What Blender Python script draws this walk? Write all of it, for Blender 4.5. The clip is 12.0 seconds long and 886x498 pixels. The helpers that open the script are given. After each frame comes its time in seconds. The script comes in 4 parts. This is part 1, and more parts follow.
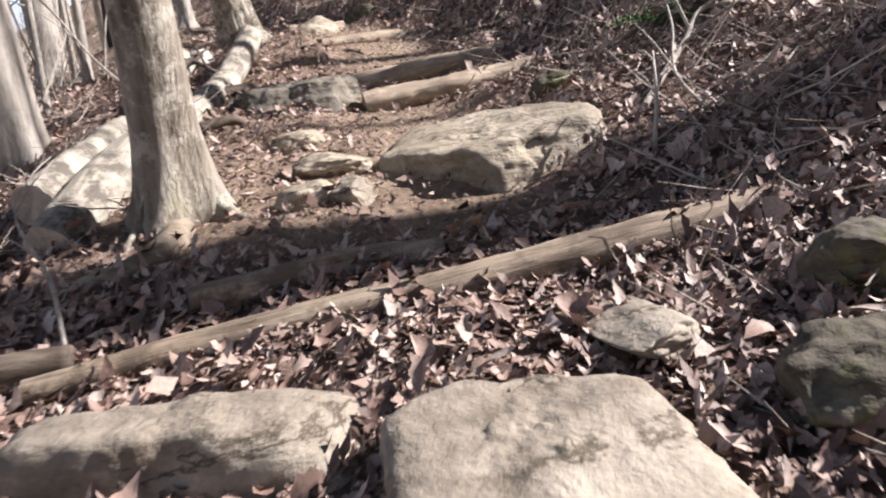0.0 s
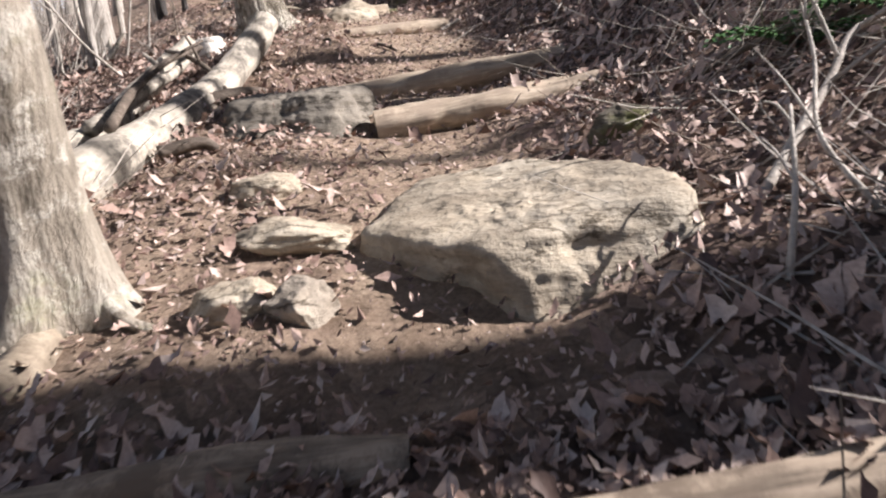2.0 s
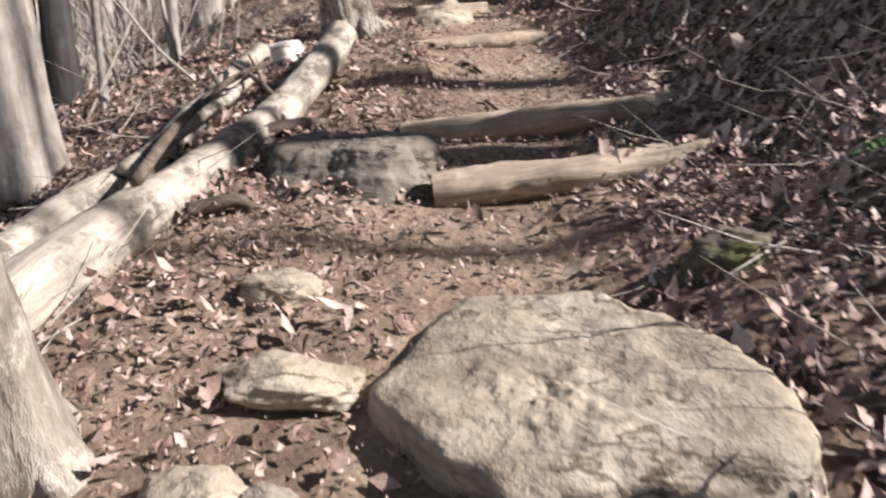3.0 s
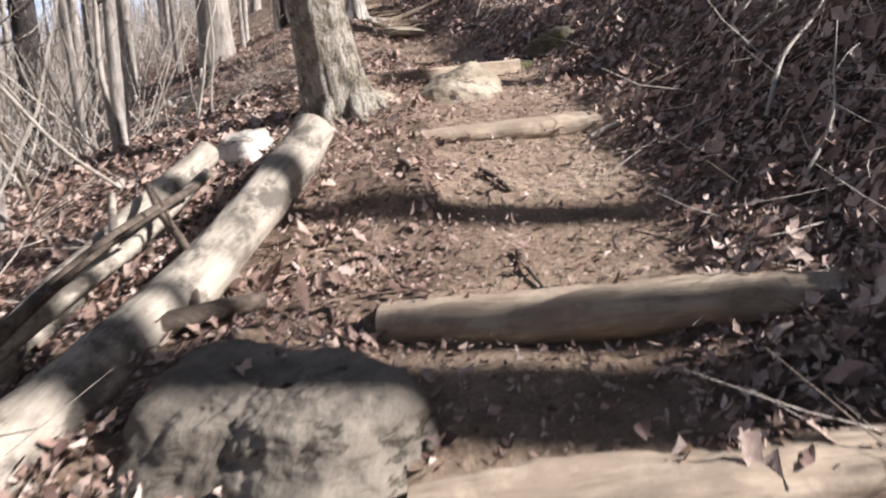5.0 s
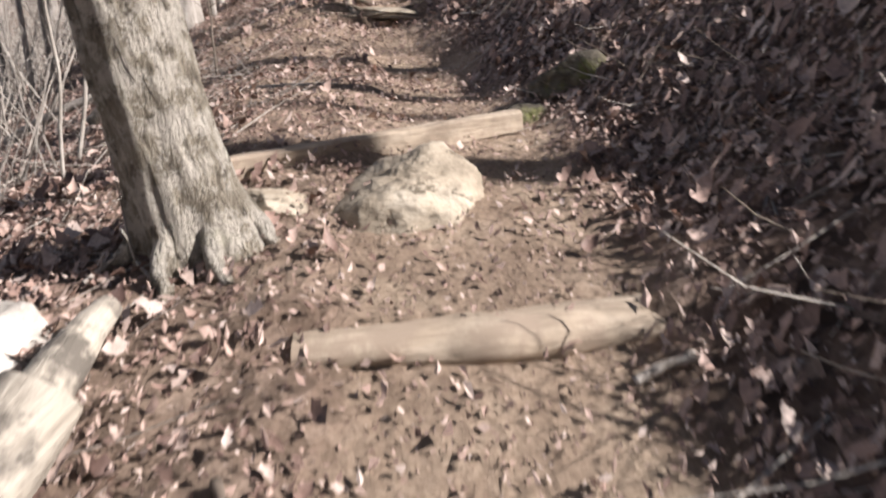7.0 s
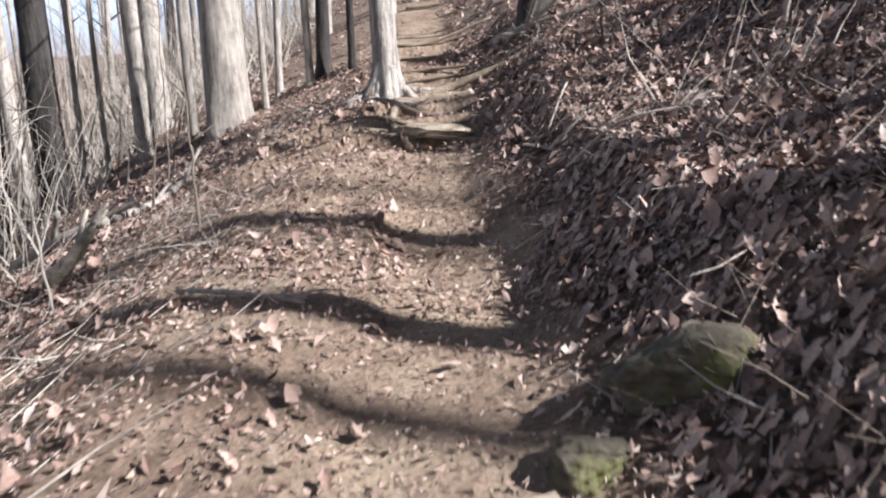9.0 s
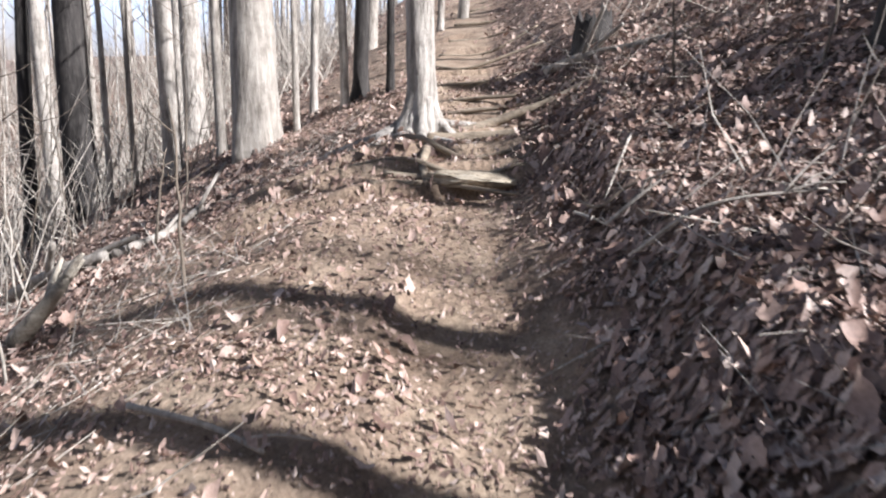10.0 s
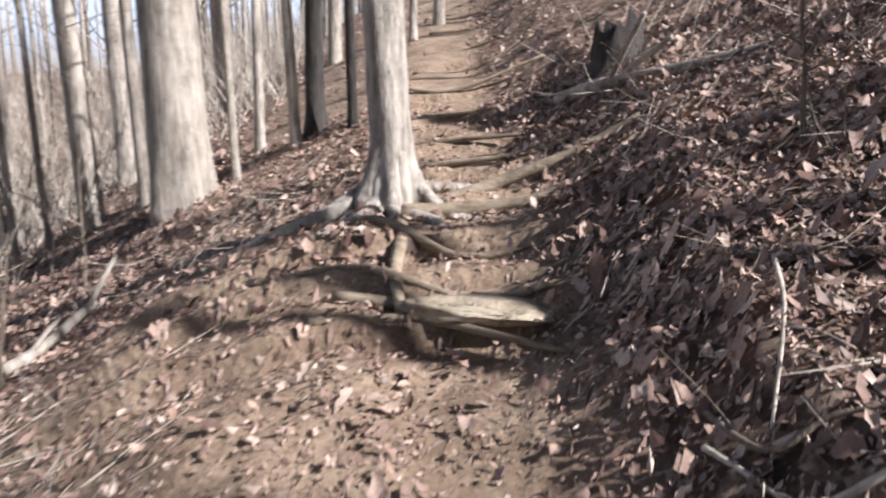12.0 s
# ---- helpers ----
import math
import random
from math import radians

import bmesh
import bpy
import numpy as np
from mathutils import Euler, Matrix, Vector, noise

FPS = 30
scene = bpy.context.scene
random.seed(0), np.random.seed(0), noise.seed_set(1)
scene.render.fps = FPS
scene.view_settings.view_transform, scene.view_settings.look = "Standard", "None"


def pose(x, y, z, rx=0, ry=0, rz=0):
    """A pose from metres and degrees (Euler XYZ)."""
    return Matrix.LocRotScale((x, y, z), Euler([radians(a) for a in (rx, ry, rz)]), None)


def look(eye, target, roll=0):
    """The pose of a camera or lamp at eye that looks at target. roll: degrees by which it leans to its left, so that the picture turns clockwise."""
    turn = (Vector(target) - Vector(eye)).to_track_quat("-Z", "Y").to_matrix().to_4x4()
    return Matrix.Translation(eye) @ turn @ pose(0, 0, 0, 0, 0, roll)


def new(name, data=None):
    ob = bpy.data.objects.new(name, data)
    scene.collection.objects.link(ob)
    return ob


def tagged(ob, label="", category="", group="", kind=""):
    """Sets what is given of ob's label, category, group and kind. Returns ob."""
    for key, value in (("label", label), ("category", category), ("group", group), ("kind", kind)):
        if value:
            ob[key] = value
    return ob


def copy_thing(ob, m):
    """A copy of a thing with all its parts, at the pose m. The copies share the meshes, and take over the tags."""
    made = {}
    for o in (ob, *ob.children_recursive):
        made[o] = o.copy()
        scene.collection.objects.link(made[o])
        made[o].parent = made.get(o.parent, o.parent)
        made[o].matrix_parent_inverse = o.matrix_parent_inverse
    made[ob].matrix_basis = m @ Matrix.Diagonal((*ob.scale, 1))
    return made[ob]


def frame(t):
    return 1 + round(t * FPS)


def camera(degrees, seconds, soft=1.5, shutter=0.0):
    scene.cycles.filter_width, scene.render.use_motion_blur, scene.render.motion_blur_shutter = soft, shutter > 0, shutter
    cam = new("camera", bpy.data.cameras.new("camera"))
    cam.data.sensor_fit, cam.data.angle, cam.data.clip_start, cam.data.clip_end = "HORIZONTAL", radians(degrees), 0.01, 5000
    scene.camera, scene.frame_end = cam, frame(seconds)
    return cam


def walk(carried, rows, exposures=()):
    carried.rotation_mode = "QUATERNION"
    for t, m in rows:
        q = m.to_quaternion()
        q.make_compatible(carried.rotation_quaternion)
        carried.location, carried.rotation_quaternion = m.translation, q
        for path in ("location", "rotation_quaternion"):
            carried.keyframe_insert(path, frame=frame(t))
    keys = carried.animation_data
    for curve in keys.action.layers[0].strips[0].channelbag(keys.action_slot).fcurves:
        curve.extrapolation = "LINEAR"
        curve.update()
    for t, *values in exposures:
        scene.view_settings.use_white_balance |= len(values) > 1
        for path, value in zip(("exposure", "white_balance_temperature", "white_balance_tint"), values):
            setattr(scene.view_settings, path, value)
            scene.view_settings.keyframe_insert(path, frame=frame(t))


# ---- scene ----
cam = camera(64.9, 12.0, 2.0, 0.38)
METRES, EYE, TILT, LEAN, TURN = 13.5, 1.22, -9.0, 7.0, 0.0
ROWS = [
    (0.0, 0.0, 0.0, 0.0, 0.0, 0.0, 0.0),
    (0.5, -0.0031, 0.0286, 0.0049, -1.39, -0.29, 0.18),
    (1.0, -0.0132, 0.0441, 0.0234, 1.92, -2.09, -1.45),
    (1.5, 0.0046, 0.0619, 0.0331, 3.31, -1.05, -3.6),
    (2.0, 0.0138, 0.0906, 0.041, 4.88, -2.05, -3.3),
    (2.5, 0.0178, 0.1206, 0.0665, 7.73, -3.81, -5.41),
    (3.0, 0.0187, 0.138, 0.0864, 13.12, -5.54, -7.9),
    (3.5, 0.0087, 0.1664, 0.0991, 18.67, -5.2, -8.24),
    (5.5, -0.0152, 0.3032, 0.1659, 14.29, -4.36, -6.56),
    (6.0, -0.0235, 0.3421, 0.185, 12.63, -6.57, -5.72),
    (6.5, -0.0341, 0.394, 0.2046, 13.44, -9.77, -7.74),
    (7.0, -0.042, 0.4392, 0.2305, 17.73, -9.32, -8.95),
    (7.5, -0.0537, 0.4849, 0.2517, 21.36, -9.0, -9.24),
    (9.5, -0.0953, 0.6522, 0.3279, 27.75, -6.52, -10.17),
    (10.0, -0.115, 0.6862, 0.3406, 29.98, -6.66, -11.7),
    (10.5, -0.1376, 0.723, 0.3521, 31.4, -6.1, -11.33),
    (11.0, -0.1623, 0.7574, 0.366, 30.79, -6.72, -12.19),
    (11.5, -0.1953, 0.7921, 0.373, 32.18, -6.23, -11.88),
    (12.0, -0.2169, 0.8402, 0.3873, 28.08, -6.24, -9.77),
]
walk(cam, [(t, pose(0, 0, EYE, TILT, LEAN, TURN) @ pose(METRES * x, METRES * y, METRES * z, 90 + pitch, roll, yaw)) for t, x, y, z, yaw, pitch, roll in ROWS],
     [(0.0, 0.95, 6500, 16.0), (1.2, 1.02, 6500, 16.0), (2.5, 0.88, 6500, 16.0), (3.0, 0.76, 6500, 17.0), (3.5, 0.62, 6500, 17.0), (5.5, 0.8, 6450, 16.0), (7.0, 0.75, 6500, 16.0), (9.5, 0.98, 6100, 13.0), (10.5, 1.1, 6100, 13.5), (11.5, 1.1, 6200, 15.0), (12.0, 0.9, 6400, 15.0)])

# ---- world, sun ----
SUN_AZ, SUN_EL = 83.0, 36.0
TO_SUN = Vector((math.sin(radians(SUN_AZ)) * math.cos(radians(SUN_EL)), math.cos(radians(SUN_AZ)) * math.cos(radians(SUN_EL)), math.sin(radians(SUN_EL))))
world = bpy.data.worlds.new("winter_sky")
scene.world = world
world.use_nodes = True
wn = world.node_tree.nodes
sky = wn.new("ShaderNodeTexSky")
sky.sky_type = "NISHITA"
sky.sun_disc = False
sky.sun_elevation, sky.sun_rotation = radians(SUN_EL), radians(SUN_AZ)
sky.air_density, sky.dust_density = 1.0, 1.5
world.node_tree.links.new(sky.outputs[0], wn["Background"].inputs[0])
wn["Background"].inputs[1].default_value = 0.031
sun = new("sun", bpy.data.lights.new("sun", "SUN"))
sun.data.energy, sun.data.angle, sun.data.color = 5.4, radians(0.5), (1.0, 0.96, 0.915)
sun.matrix_world = look(TO_SUN * 60, (0, 0, 0))


# ---- terrain shape: a trail line climbing along a hillside ----
KY = [-8, 0, 3.3, 5.4, 7.5, 9, 10.9, 12.2, 13.6, 14.7, 16, 17.5, 20, 30, 70]
KX = [.1, 0, -.12, -.25, -.5, -.95, -1.75, -2.4, -3.2, -3.85, -4.6, -5.4, -6.9, -12.4, -32]
ZY = [-30, -8, 0, 2.2, 3.2, 4.2, 5.5, 7, 8.5, 10, 11.5, 13, 14.5, 16, 18, 24, 40, 80]
ZZ = [-4, -1.4, .06, .505, .90, 1.235, 1.537, 2.0, 2.49, 2.9, 3.05, 3.2, 3.66, 4.1, 4.54, 6.25, 10.6, 20]
FY = np.arange(-40, 140, .05)


def smooth_line(ky, kv, n):
    v = np.interp(FY, ky, kv)
    return np.convolve(np.pad(v, n // 2, "edge"), np.ones(n) / n, "valid")


LINE_X, LINE_Z = smooth_line(KY, KX, 31), smooth_line(ZY, ZZ, 17)
LINE_A = np.arctan(-np.gradient(LINE_X, .05))


def trail_uv(x, y):
    """Metres to the right of the trail's middle, and the place along it."""
    a = np.interp(y, FY, LINE_A)
    u = (x - np.interp(y, FY, LINE_X)) * np.cos(a)
    return u, y - np.clip(u, -6, 6) * np.sin(a)


def softplus(v, w=.25):
    return w * np.logaddexp(0, v / w)


def lattice(x, y, seed):
    """Value noise in -1..1 for arrays."""
    xi, yi = np.floor(x), np.floor(y)
    fx, fy = x - xi, y - yi
    fx, fy = fx * fx * (3 - 2 * fx), fy * fy * (3 - 2 * fy)

    def h(a, b):
        s = np.sin(a * 127.1 + b * 311.7 + seed * 74.7) * 43758.5453
        return (s - np.floor(s)) * 2 - 1
    return (h(xi, yi) * (1 - fx) + h(xi + 1, yi) * fx) * (1 - fy) + (h(xi, yi + 1) * (1 - fx) + h(xi + 1, yi + 1) * fx) * fy


def smooth_ground(x, y):
    x, y = np.asarray(x, float), np.asarray(y, float)
    u, y0 = trail_uv(x, y)
    z = np.interp(y0, FY, LINE_Z)
    late = np.interp(y0, [4, 8], [0, 1])
    start = np.interp(y0, [10.5, 12.2, 13, 15, 17], [.66, .52, .38, .36, .6])
    b = softplus(u - start, .16)
    brow = np.interp(y0, [4, 7, 10.5, 12.2, 14.5, 17], [2.1, 1.9, 1.8, 1.15, 1.05, 1.6])
    upper = softplus(u - brow, .2)
    steep = np.interp(y0, [4, 5.4, 6.5, 8, 11, 12.5, 14.5, 16, 18], [.3, .34, .56, .76, .76, .84, .82, .68, .62])
    gentle = np.interp(y0, [4, 7, 11, 12.5, 14.5, 17], [.5, .56, .52, .38, .38, .56])
    upper = np.where(upper < 14, upper, 14 + 12 * np.tanh((upper - 14) / 12))
    z = z + np.minimum(b, brow - start) * steep + np.minimum(upper, 1.2) * gentle + np.maximum(upper - 1.2, 0) * .58
    l = softplus(-u - np.interp(y0, [13, 15.5, 17], [1.55, 1.15, .65]), .3)
    l = np.where(l < 7, l, 7 + 8 * np.tanh((l - 7) / 8))
    return z - l * (.2 + .27 * np.interp(y0, [8, 13], [0, 1]))


def on_trail(x, y):
    """1 on the bare trodden trail, 0 off it."""
    u, y0 = trail_uv(x, y)
    half = np.interp(y0, [2.3, 3.3, 6, 9, 12, 16, 30], [-.35, .5, .6, .62, .48, .62, .7])
    wob = .16 * lattice(x * 1.3, y * 1.3, 5) + .1 * lattice(x * 4, y * 4, 6)
    return np.clip((half + wob - np.abs(u)) / .22, 0, 1)


def bare(x, y):
    # thin litter: the trail, and the trodden crumbly shoulder on its lower side
    u, y0 = trail_uv(x, y)
    t = on_trail(x, y)
    shoulder = np.clip((u + np.interp(y0, [9, 12], [2.0, 3.4])) / .6, 0, 1) * np.clip((.7 - u) / .3, 0, 1)
    zone = np.interp(y0, [2.7, 3.2, 4.9, 5.4, 10.5, 11.5, 15.5, 17], [0, .7, .7, .5, .55, .8, .8, .6])
    return np.maximum(t, shoulder * zone)


def ground(x, y):
    x, y = np.asarray(x, float), np.asarray(y, float)
    t = on_trail(x, y)
    near = np.clip(1.6 - np.hypot(x + 2, y - 9) / 40, 0, 1)
    rough = .07 * lattice(x * .9, y * .9, 1) + .035 * lattice(x * 2.3, y * 2.3, 2) + .018 * lattice(x * 6, y * 6, 3) + .008 * lattice(x * 14, y * 14, 4)
    far = 1.2 * lattice(x * .05, y * .05, 8) * np.clip((np.hypot(x + 2, y - 9) - 20) / 40, 0, 1)
    return smooth_ground(x, y) + rough * near * (1 - .65 * t) - .03 * t + far + terraces(x, y)


def terraces(x, y):
    # soil held level behind the log steps and root ledges
    u, y0 = trail_uv(x, y)
    side = np.clip((1.15 - np.abs(u + .05)) / .35, 0, 1)
    wide = np.clip((2.1 - np.abs(u + .6)) / .7, 0, 1)
    z = np.zeros_like(y0)
    for ys, h in ((5.58, .06), (6.47, .065), (8.5, .05), (15.1, .085), (15.52, .08), (15.98, .085), (16.7, .075), (17.45, .07), (18.3, .05), (19.3, .05), (20.5, .05), (22.2, .06), (24, .06), (26.5, .07)):
        d = y0 + .12 * lattice(x * 2, y * 2, 9) * (ys > 10) - ys
        z += h * np.where(d > 0, np.exp(-np.maximum(d, 0) / .45), -np.exp(np.minimum(d, 0) / .22)) * np.clip(np.abs(d) / .035, 0, 1) * (wide if 15 < ys < 17 else side)
    return z


def gz(x, y):
    return float(ground(np.array([x]), np.array([y]))[0])


# ---- materials ----
def material(name):
    m = bpy.data.materials.new(name)
    m.use_nodes = True
    return m, m.node_tree.nodes, m.node_tree.links, m.node_tree.nodes["Principled BSDF"]


def noise_node(n, l, coord, scale, detail=5.0, rough=.6, stretch=None):
    t = n.new("ShaderNodeTexNoise")
    t.inputs["Scale"].default_value, t.inputs["Detail"].default_value, t.inputs["Roughness"].default_value = scale, detail, rough
    if stretch:
        mp = n.new("ShaderNodeMapping")
        mp.inputs["Scale"].default_value = stretch
        l.new(coord, mp.inputs[0])
        coord = mp.outputs[0]
    l.new(coord, t.inputs["Vector"])
    return t.outputs["Fac"]


def ramp_node(n, l, fac, stops):
    r = n.new("ShaderNodeValToRGB")
    while len(r.color_ramp.elements) < len(stops):
        r.color_ramp.elements.new(.5)
    for e, (p, c) in zip(r.color_ramp.elements, stops):
        e.position, e.color = p, (*c, 1)
    l.new(fac, r.inputs[0])
    return r.outputs[0]


def mix_node(n, l, fac, a, b, kind="MIX"):
    m = n.new("ShaderNodeMix")
    m.data_type, m.blend_type = "RGBA", kind
    for sock, v in ((m.inputs[0], fac), (m.inputs[6], a), (m.inputs[7], b)):
        if isinstance(v, (int, float)):
            sock.default_value = v
        elif isinstance(v, tuple):
            sock.default_value = (*v, 1)
        else:
            l.new(v, sock)
    return m.outputs[2]


def bump_node(n, l, bsdf, height, strength, distance):
    b = n.new("ShaderNodeBump")
    b.inputs["Strength"].default_value, b.inputs["Distance"].default_value = strength, distance
    l.new(height, b.inputs["Height"])
    l.new(b.outputs[0], bsdf.inputs["Normal"])


def coords(n, which="Object"):
    return n.new("ShaderNodeTexCoord").outputs[which]


def ground_material():
    m, n, l, p = material("forest_floor")
    c = coords(n)
    dirt = ramp_node(n, l, noise_node(n, l, c, 3.0, 8, .65), [(.3, (.235, .175, .128)), (.5, (.385, .302, .23)), (.7, (.51, .418, .327))])
    grit = ramp_node(n, l, noise_node(n, l, c, 45, 6, .7), [(.35, (.55, .5, .45)), (.65, (1.15, 1.12, 1.1))])
    clay = ramp_node(n, l, noise_node(n, l, c, 1.9, 5, .55), [(.52, (0, 0, 0)), (.62, (1, 1, 1))])
    dirt = mix_node(n, l, clay, dirt, (.47, .385, .295))
    damp = ramp_node(n, l, noise_node(n, l, c, .9, 4, .6), [(.35, (.74, .7, .67)), (.6, (1.06, 1.05, 1.03))])
    dirt = mix_node(n, l, 1.0, dirt, damp, "MULTIPLY")
    dirt = mix_node(n, l, .8, dirt, grit, "MULTIPLY")
    v = n.new("ShaderNodeTexVoronoi")
    v.inputs["Scale"].default_value = 13
    v.inputs["Randomness"].default_value = 1
    l.new(c, v.inputs["Vector"])
    sep = n.new("ShaderNodeSeparateColor")
    l.new(v.outputs["Color"], sep.inputs[0])
    litter = ramp_node(n, l, sep.outputs[0], [(0, (.065, .042, .032)), (.35, (.165, .11, .083)), (.7, (.285, .202, .156)), (1, (.42, .32, .26))])
    litter = mix_node(n, l, .7, litter, grit, "MULTIPLY")
    a = n.new("ShaderNodeAttribute")
    a.attribute_name = "trail"
    col = mix_node(n, l, a.outputs["Fac"], litter, dirt)
    l.new(col, p.inputs["Base Color"])
    p.inputs["Roughness"].default_value = .92
    h = n.new("ShaderNodeMath")
    h.operation = "ADD"
    l.new(noise_node(n, l, c, 28, 8, .75), h.inputs[0])
    l.new(v.outputs["Distance"], h.inputs[1])
    bump_node(n, l, p, h.outputs[0], .9, .03)
    return m


def leaf_material(name="dead_leaf", tint=(1, 1, 1)):
    m, n, l, p = material(name)
    g = n.new("ShaderNodeNewGeometry")
    col = ramp_node(n, l, g.outputs["Random Per Island"], [(0, (.085, .05, .041)), (.15, (.18, .115, .092)), (.35, (.31, .208, .17)), (.6, (.44, .315, .263)), (.85, (.5, .39, .335)), (1, (.58, .485, .43))])
    vein = ramp_node(n, l, noise_node(n, l, coords(n), 60, 4, .6), [(.3, (.72, .7, .68)), (.7, (1.1, 1.1, 1.1))])
    col = mix_node(n, l, 1.0, col, vein, "MULTIPLY")
    col = mix_node(n, l, 1.0, col, tint, "MULTIPLY")
    l.new(col, p.inputs["Base Color"])
    p.inputs["Roughness"].default_value = .6
    bump_node(n, l, p, noise_node(n, l, coords(n), 90, 3, .6), .4, .004)
    return m


def rock_material(name, dark, mid, light, moss=0.0):
    m, n, l, p = material(name)
    c = coords(n)
    col = ramp_node(n, l, noise_node(n, l, c, 2.6, 9, .68), [(.28, dark), (.5, mid), (.74, light)])
    strata = ramp_node(n, l, noise_node(n, l, c, 3.0, 6, .6, (1, 1, 4)), [(.36, (.62, .6, .57)), (.52, (1, 1, 1)), (.75, (1.1, 1.08, 1.03))])
    col = mix_node(n, l, .75, col, strata, "MULTIPLY")
    speck = ramp_node(n, l, noise_node(n, l, c, 70, 4, .7), [(.34, (.6, .58, .55)), (.55, (1.05, 1.05, 1.05))])
    col = mix_node(n, l, .25, col, speck, "MULTIPLY")
    crack = ramp_node(n, l, noise_node(n, l, c, 2.2, 6, .62, (1, 1, 2.6)), [(.475, (1, 1, 1)), (.497, (.3, .28, .25)), (.503, (.3, .28, .25)), (.525, (1, 1, 1))])
    gate = ramp_node(n, l, noise_node(n, l, c, 3.0, 2, .5), [(.48, (0, 0, 0)), (.58, (1, 1, 1))])
    col = mix_node(n, l, gate, col, mix_node(n, l, 1.0, col, crack, "MULTIPLY"))
    blotch = ramp_node(n, l, noise_node(n, l, c, 9, 6, .7), [(.34, (.68, .66, .62)), (.5, (1, 1, 1)), (.7, (1.12, 1.11, 1.08))])
    col = mix_node(n, l, .55, col, blotch, "MULTIPLY")
    if moss:
        f = ramp_node(n, l, noise_node(n, l, c, 3.4, 7, .7), [(.62 - .28 * moss, (0, 0, 0)), (.72 - .2 * moss, (1, 1, 1))])
        col = mix_node(n, l, f, col, (.13, .135, .04))
    l.new(col, p.inputs["Base Color"])
    p.inputs["Roughness"].default_value = .88
    h = n.new("ShaderNodeMath")
    h.operation = "ADD"
    l.new(noise_node(n, l, c, 9, 7, .62), h.inputs[0])
    l.new(noise_node(n, l, c, 4, 6, .6, (1, 1, 4)), h.inputs[1])
    bump_node(n, l, p, h.outputs[0], .7, .035)
    return m


def bark_material(name, dark, mid, light, furrow, scale=9.0, patches=None, lichen=0.0, long=.16, cover=.52):
    m, n, l, p = material(name)
    c = coords(n)
    ridges = noise_node(n, l, c, scale, 7, .65, (1, 1, long))
    col = ramp_node(n, l, ridges, [(.33, dark), (.5, mid), (.68, light)])
    blot = ramp_node(n, l, noise_node(n, l, c, 4.5, 7, .7), [(.36, (.5, .49, .47)), (.5, (.95, .95, .95)), (.7, (1.16, 1.16, 1.14))])
    col = mix_node(n, l, .55, col, blot, "MULTIPLY")
    if patches:
        f = ramp_node(n, l, noise_node(n, l, c, 6, 8, .75), [(cover, (0, 0, 0)), (cover + .07, (1, 1, 1))])
        col = mix_node(n, l, f, col, patches)
    if lichen:
        f = ramp_node(n, l, noise_node(n, l, c, 3.1, 6, .7), [(.62 - .2 * lichen, (0, 0, 0)), (.78 - .2 * lichen, (1, 1, 1))])
        col = mix_node(n, l, f, col, (.27, .265, .15))
    l.new(col, p.inputs["Base Color"])
    p.inputs["Roughness"].default_value = .9
    h = n.new("ShaderNodeMath")
    h.operation = "MULTIPLY_ADD"
    l.new(noise_node(n, l, c, 40, 5, .7, (1, 1, .5)), h.inputs[0])
    h.inputs[1].default_value = .35
    l.new(ridges, h.inputs[2])
    bump_node(n, l, p, h.outputs[0], 1.0, furrow)
    return m


def wood_material(name, dark, mid, light, axis=(1, 1, .08), rough=.8, stain_shade=None):
    m, n, l, p = material(name)
    c = coords(n)
    g = noise_node(n, l, c, 22, 6, .65, axis)
    col = ramp_node(n, l, g, [(.3, dark), (.5, mid), (.7, light)])
    blot = ramp_node(n, l, noise_node(n, l, c, 3.5, 7, .7), [(.33, (.5, .48, .47)), (.52, (1, 1, 1)), (.72, (1.12, 1.1, 1.08))])
    col = mix_node(n, l, .85, col, blot, "MULTIPLY")
    l.new(col, p.inputs["Base Color"])
    # noise patches in a second colour: dirt, bark remnants and dappled shade
    if stain_shade:
        f = ramp_node(n, l, noise_node(n, l, c, 4.2, 8, .72), [(.5, (0, 0, 0)), (.6, (1, 1, 1))])
        col = mix_node(n, l, f, col, stain_shade)
        l.new(col, p.inputs["Base Color"])
    p.inputs["Roughness"].default_value = rough
    bump_node(n, l, p, g, .8, .018)
    return m


FLOOR = ground_material()
LEAF = leaf_material()
LEAF_GREEN, LGN, LGL, LGP = material("fern_green")
LGL.new(ramp_node(LGN, LGL, noise_node(LGN, LGL, coords(LGN), 25), [(.3, (.02, .07, .015)), (.7, (.07, .19, .04))]), LGP.inputs["Base Color"])
LGP.inputs["Roughness"].default_value = .5
ROCK_TAN = rock_material("tan_sandstone", (.25, .205, .15), (.43, .37, .285), (.55, .5, .41))
ROCK_GREY = rock_material("grey_stone", (.17, .145, .115), (.34, .295, .24), (.5, .45, .375))
ROCK_MOSS = rock_material("mossy_stone", (.06, .052, .038), (.13, .113, .085), (.23, .21, .165), .42)
# darker grey stone, with the shade on the low boulder put into its colour
ROCK_GREY_SHADED = rock_material("dark_shaded_stone", (.09, .08, .066), (.19, .17, .14), (.31, .28, .235))
ROCK_WHITE = rock_material("whitish_stone", (.42, .4, .36), (.6, .57, .52), (.72, .69, .64))
BARK_GREY = bark_material("grey_bark", (.13, .11, .085), (.32, .28, .225), (.46, .415, .35), .045, 13, (.5, .465, .4), .3, .22)
BARK_ROUGH = bark_material("furrowed_bark", (.07, .056, .042), (.34, .298, .228), (.52, .475, .39), .11, 20, (.6, .555, .475), .2, .4, .47)
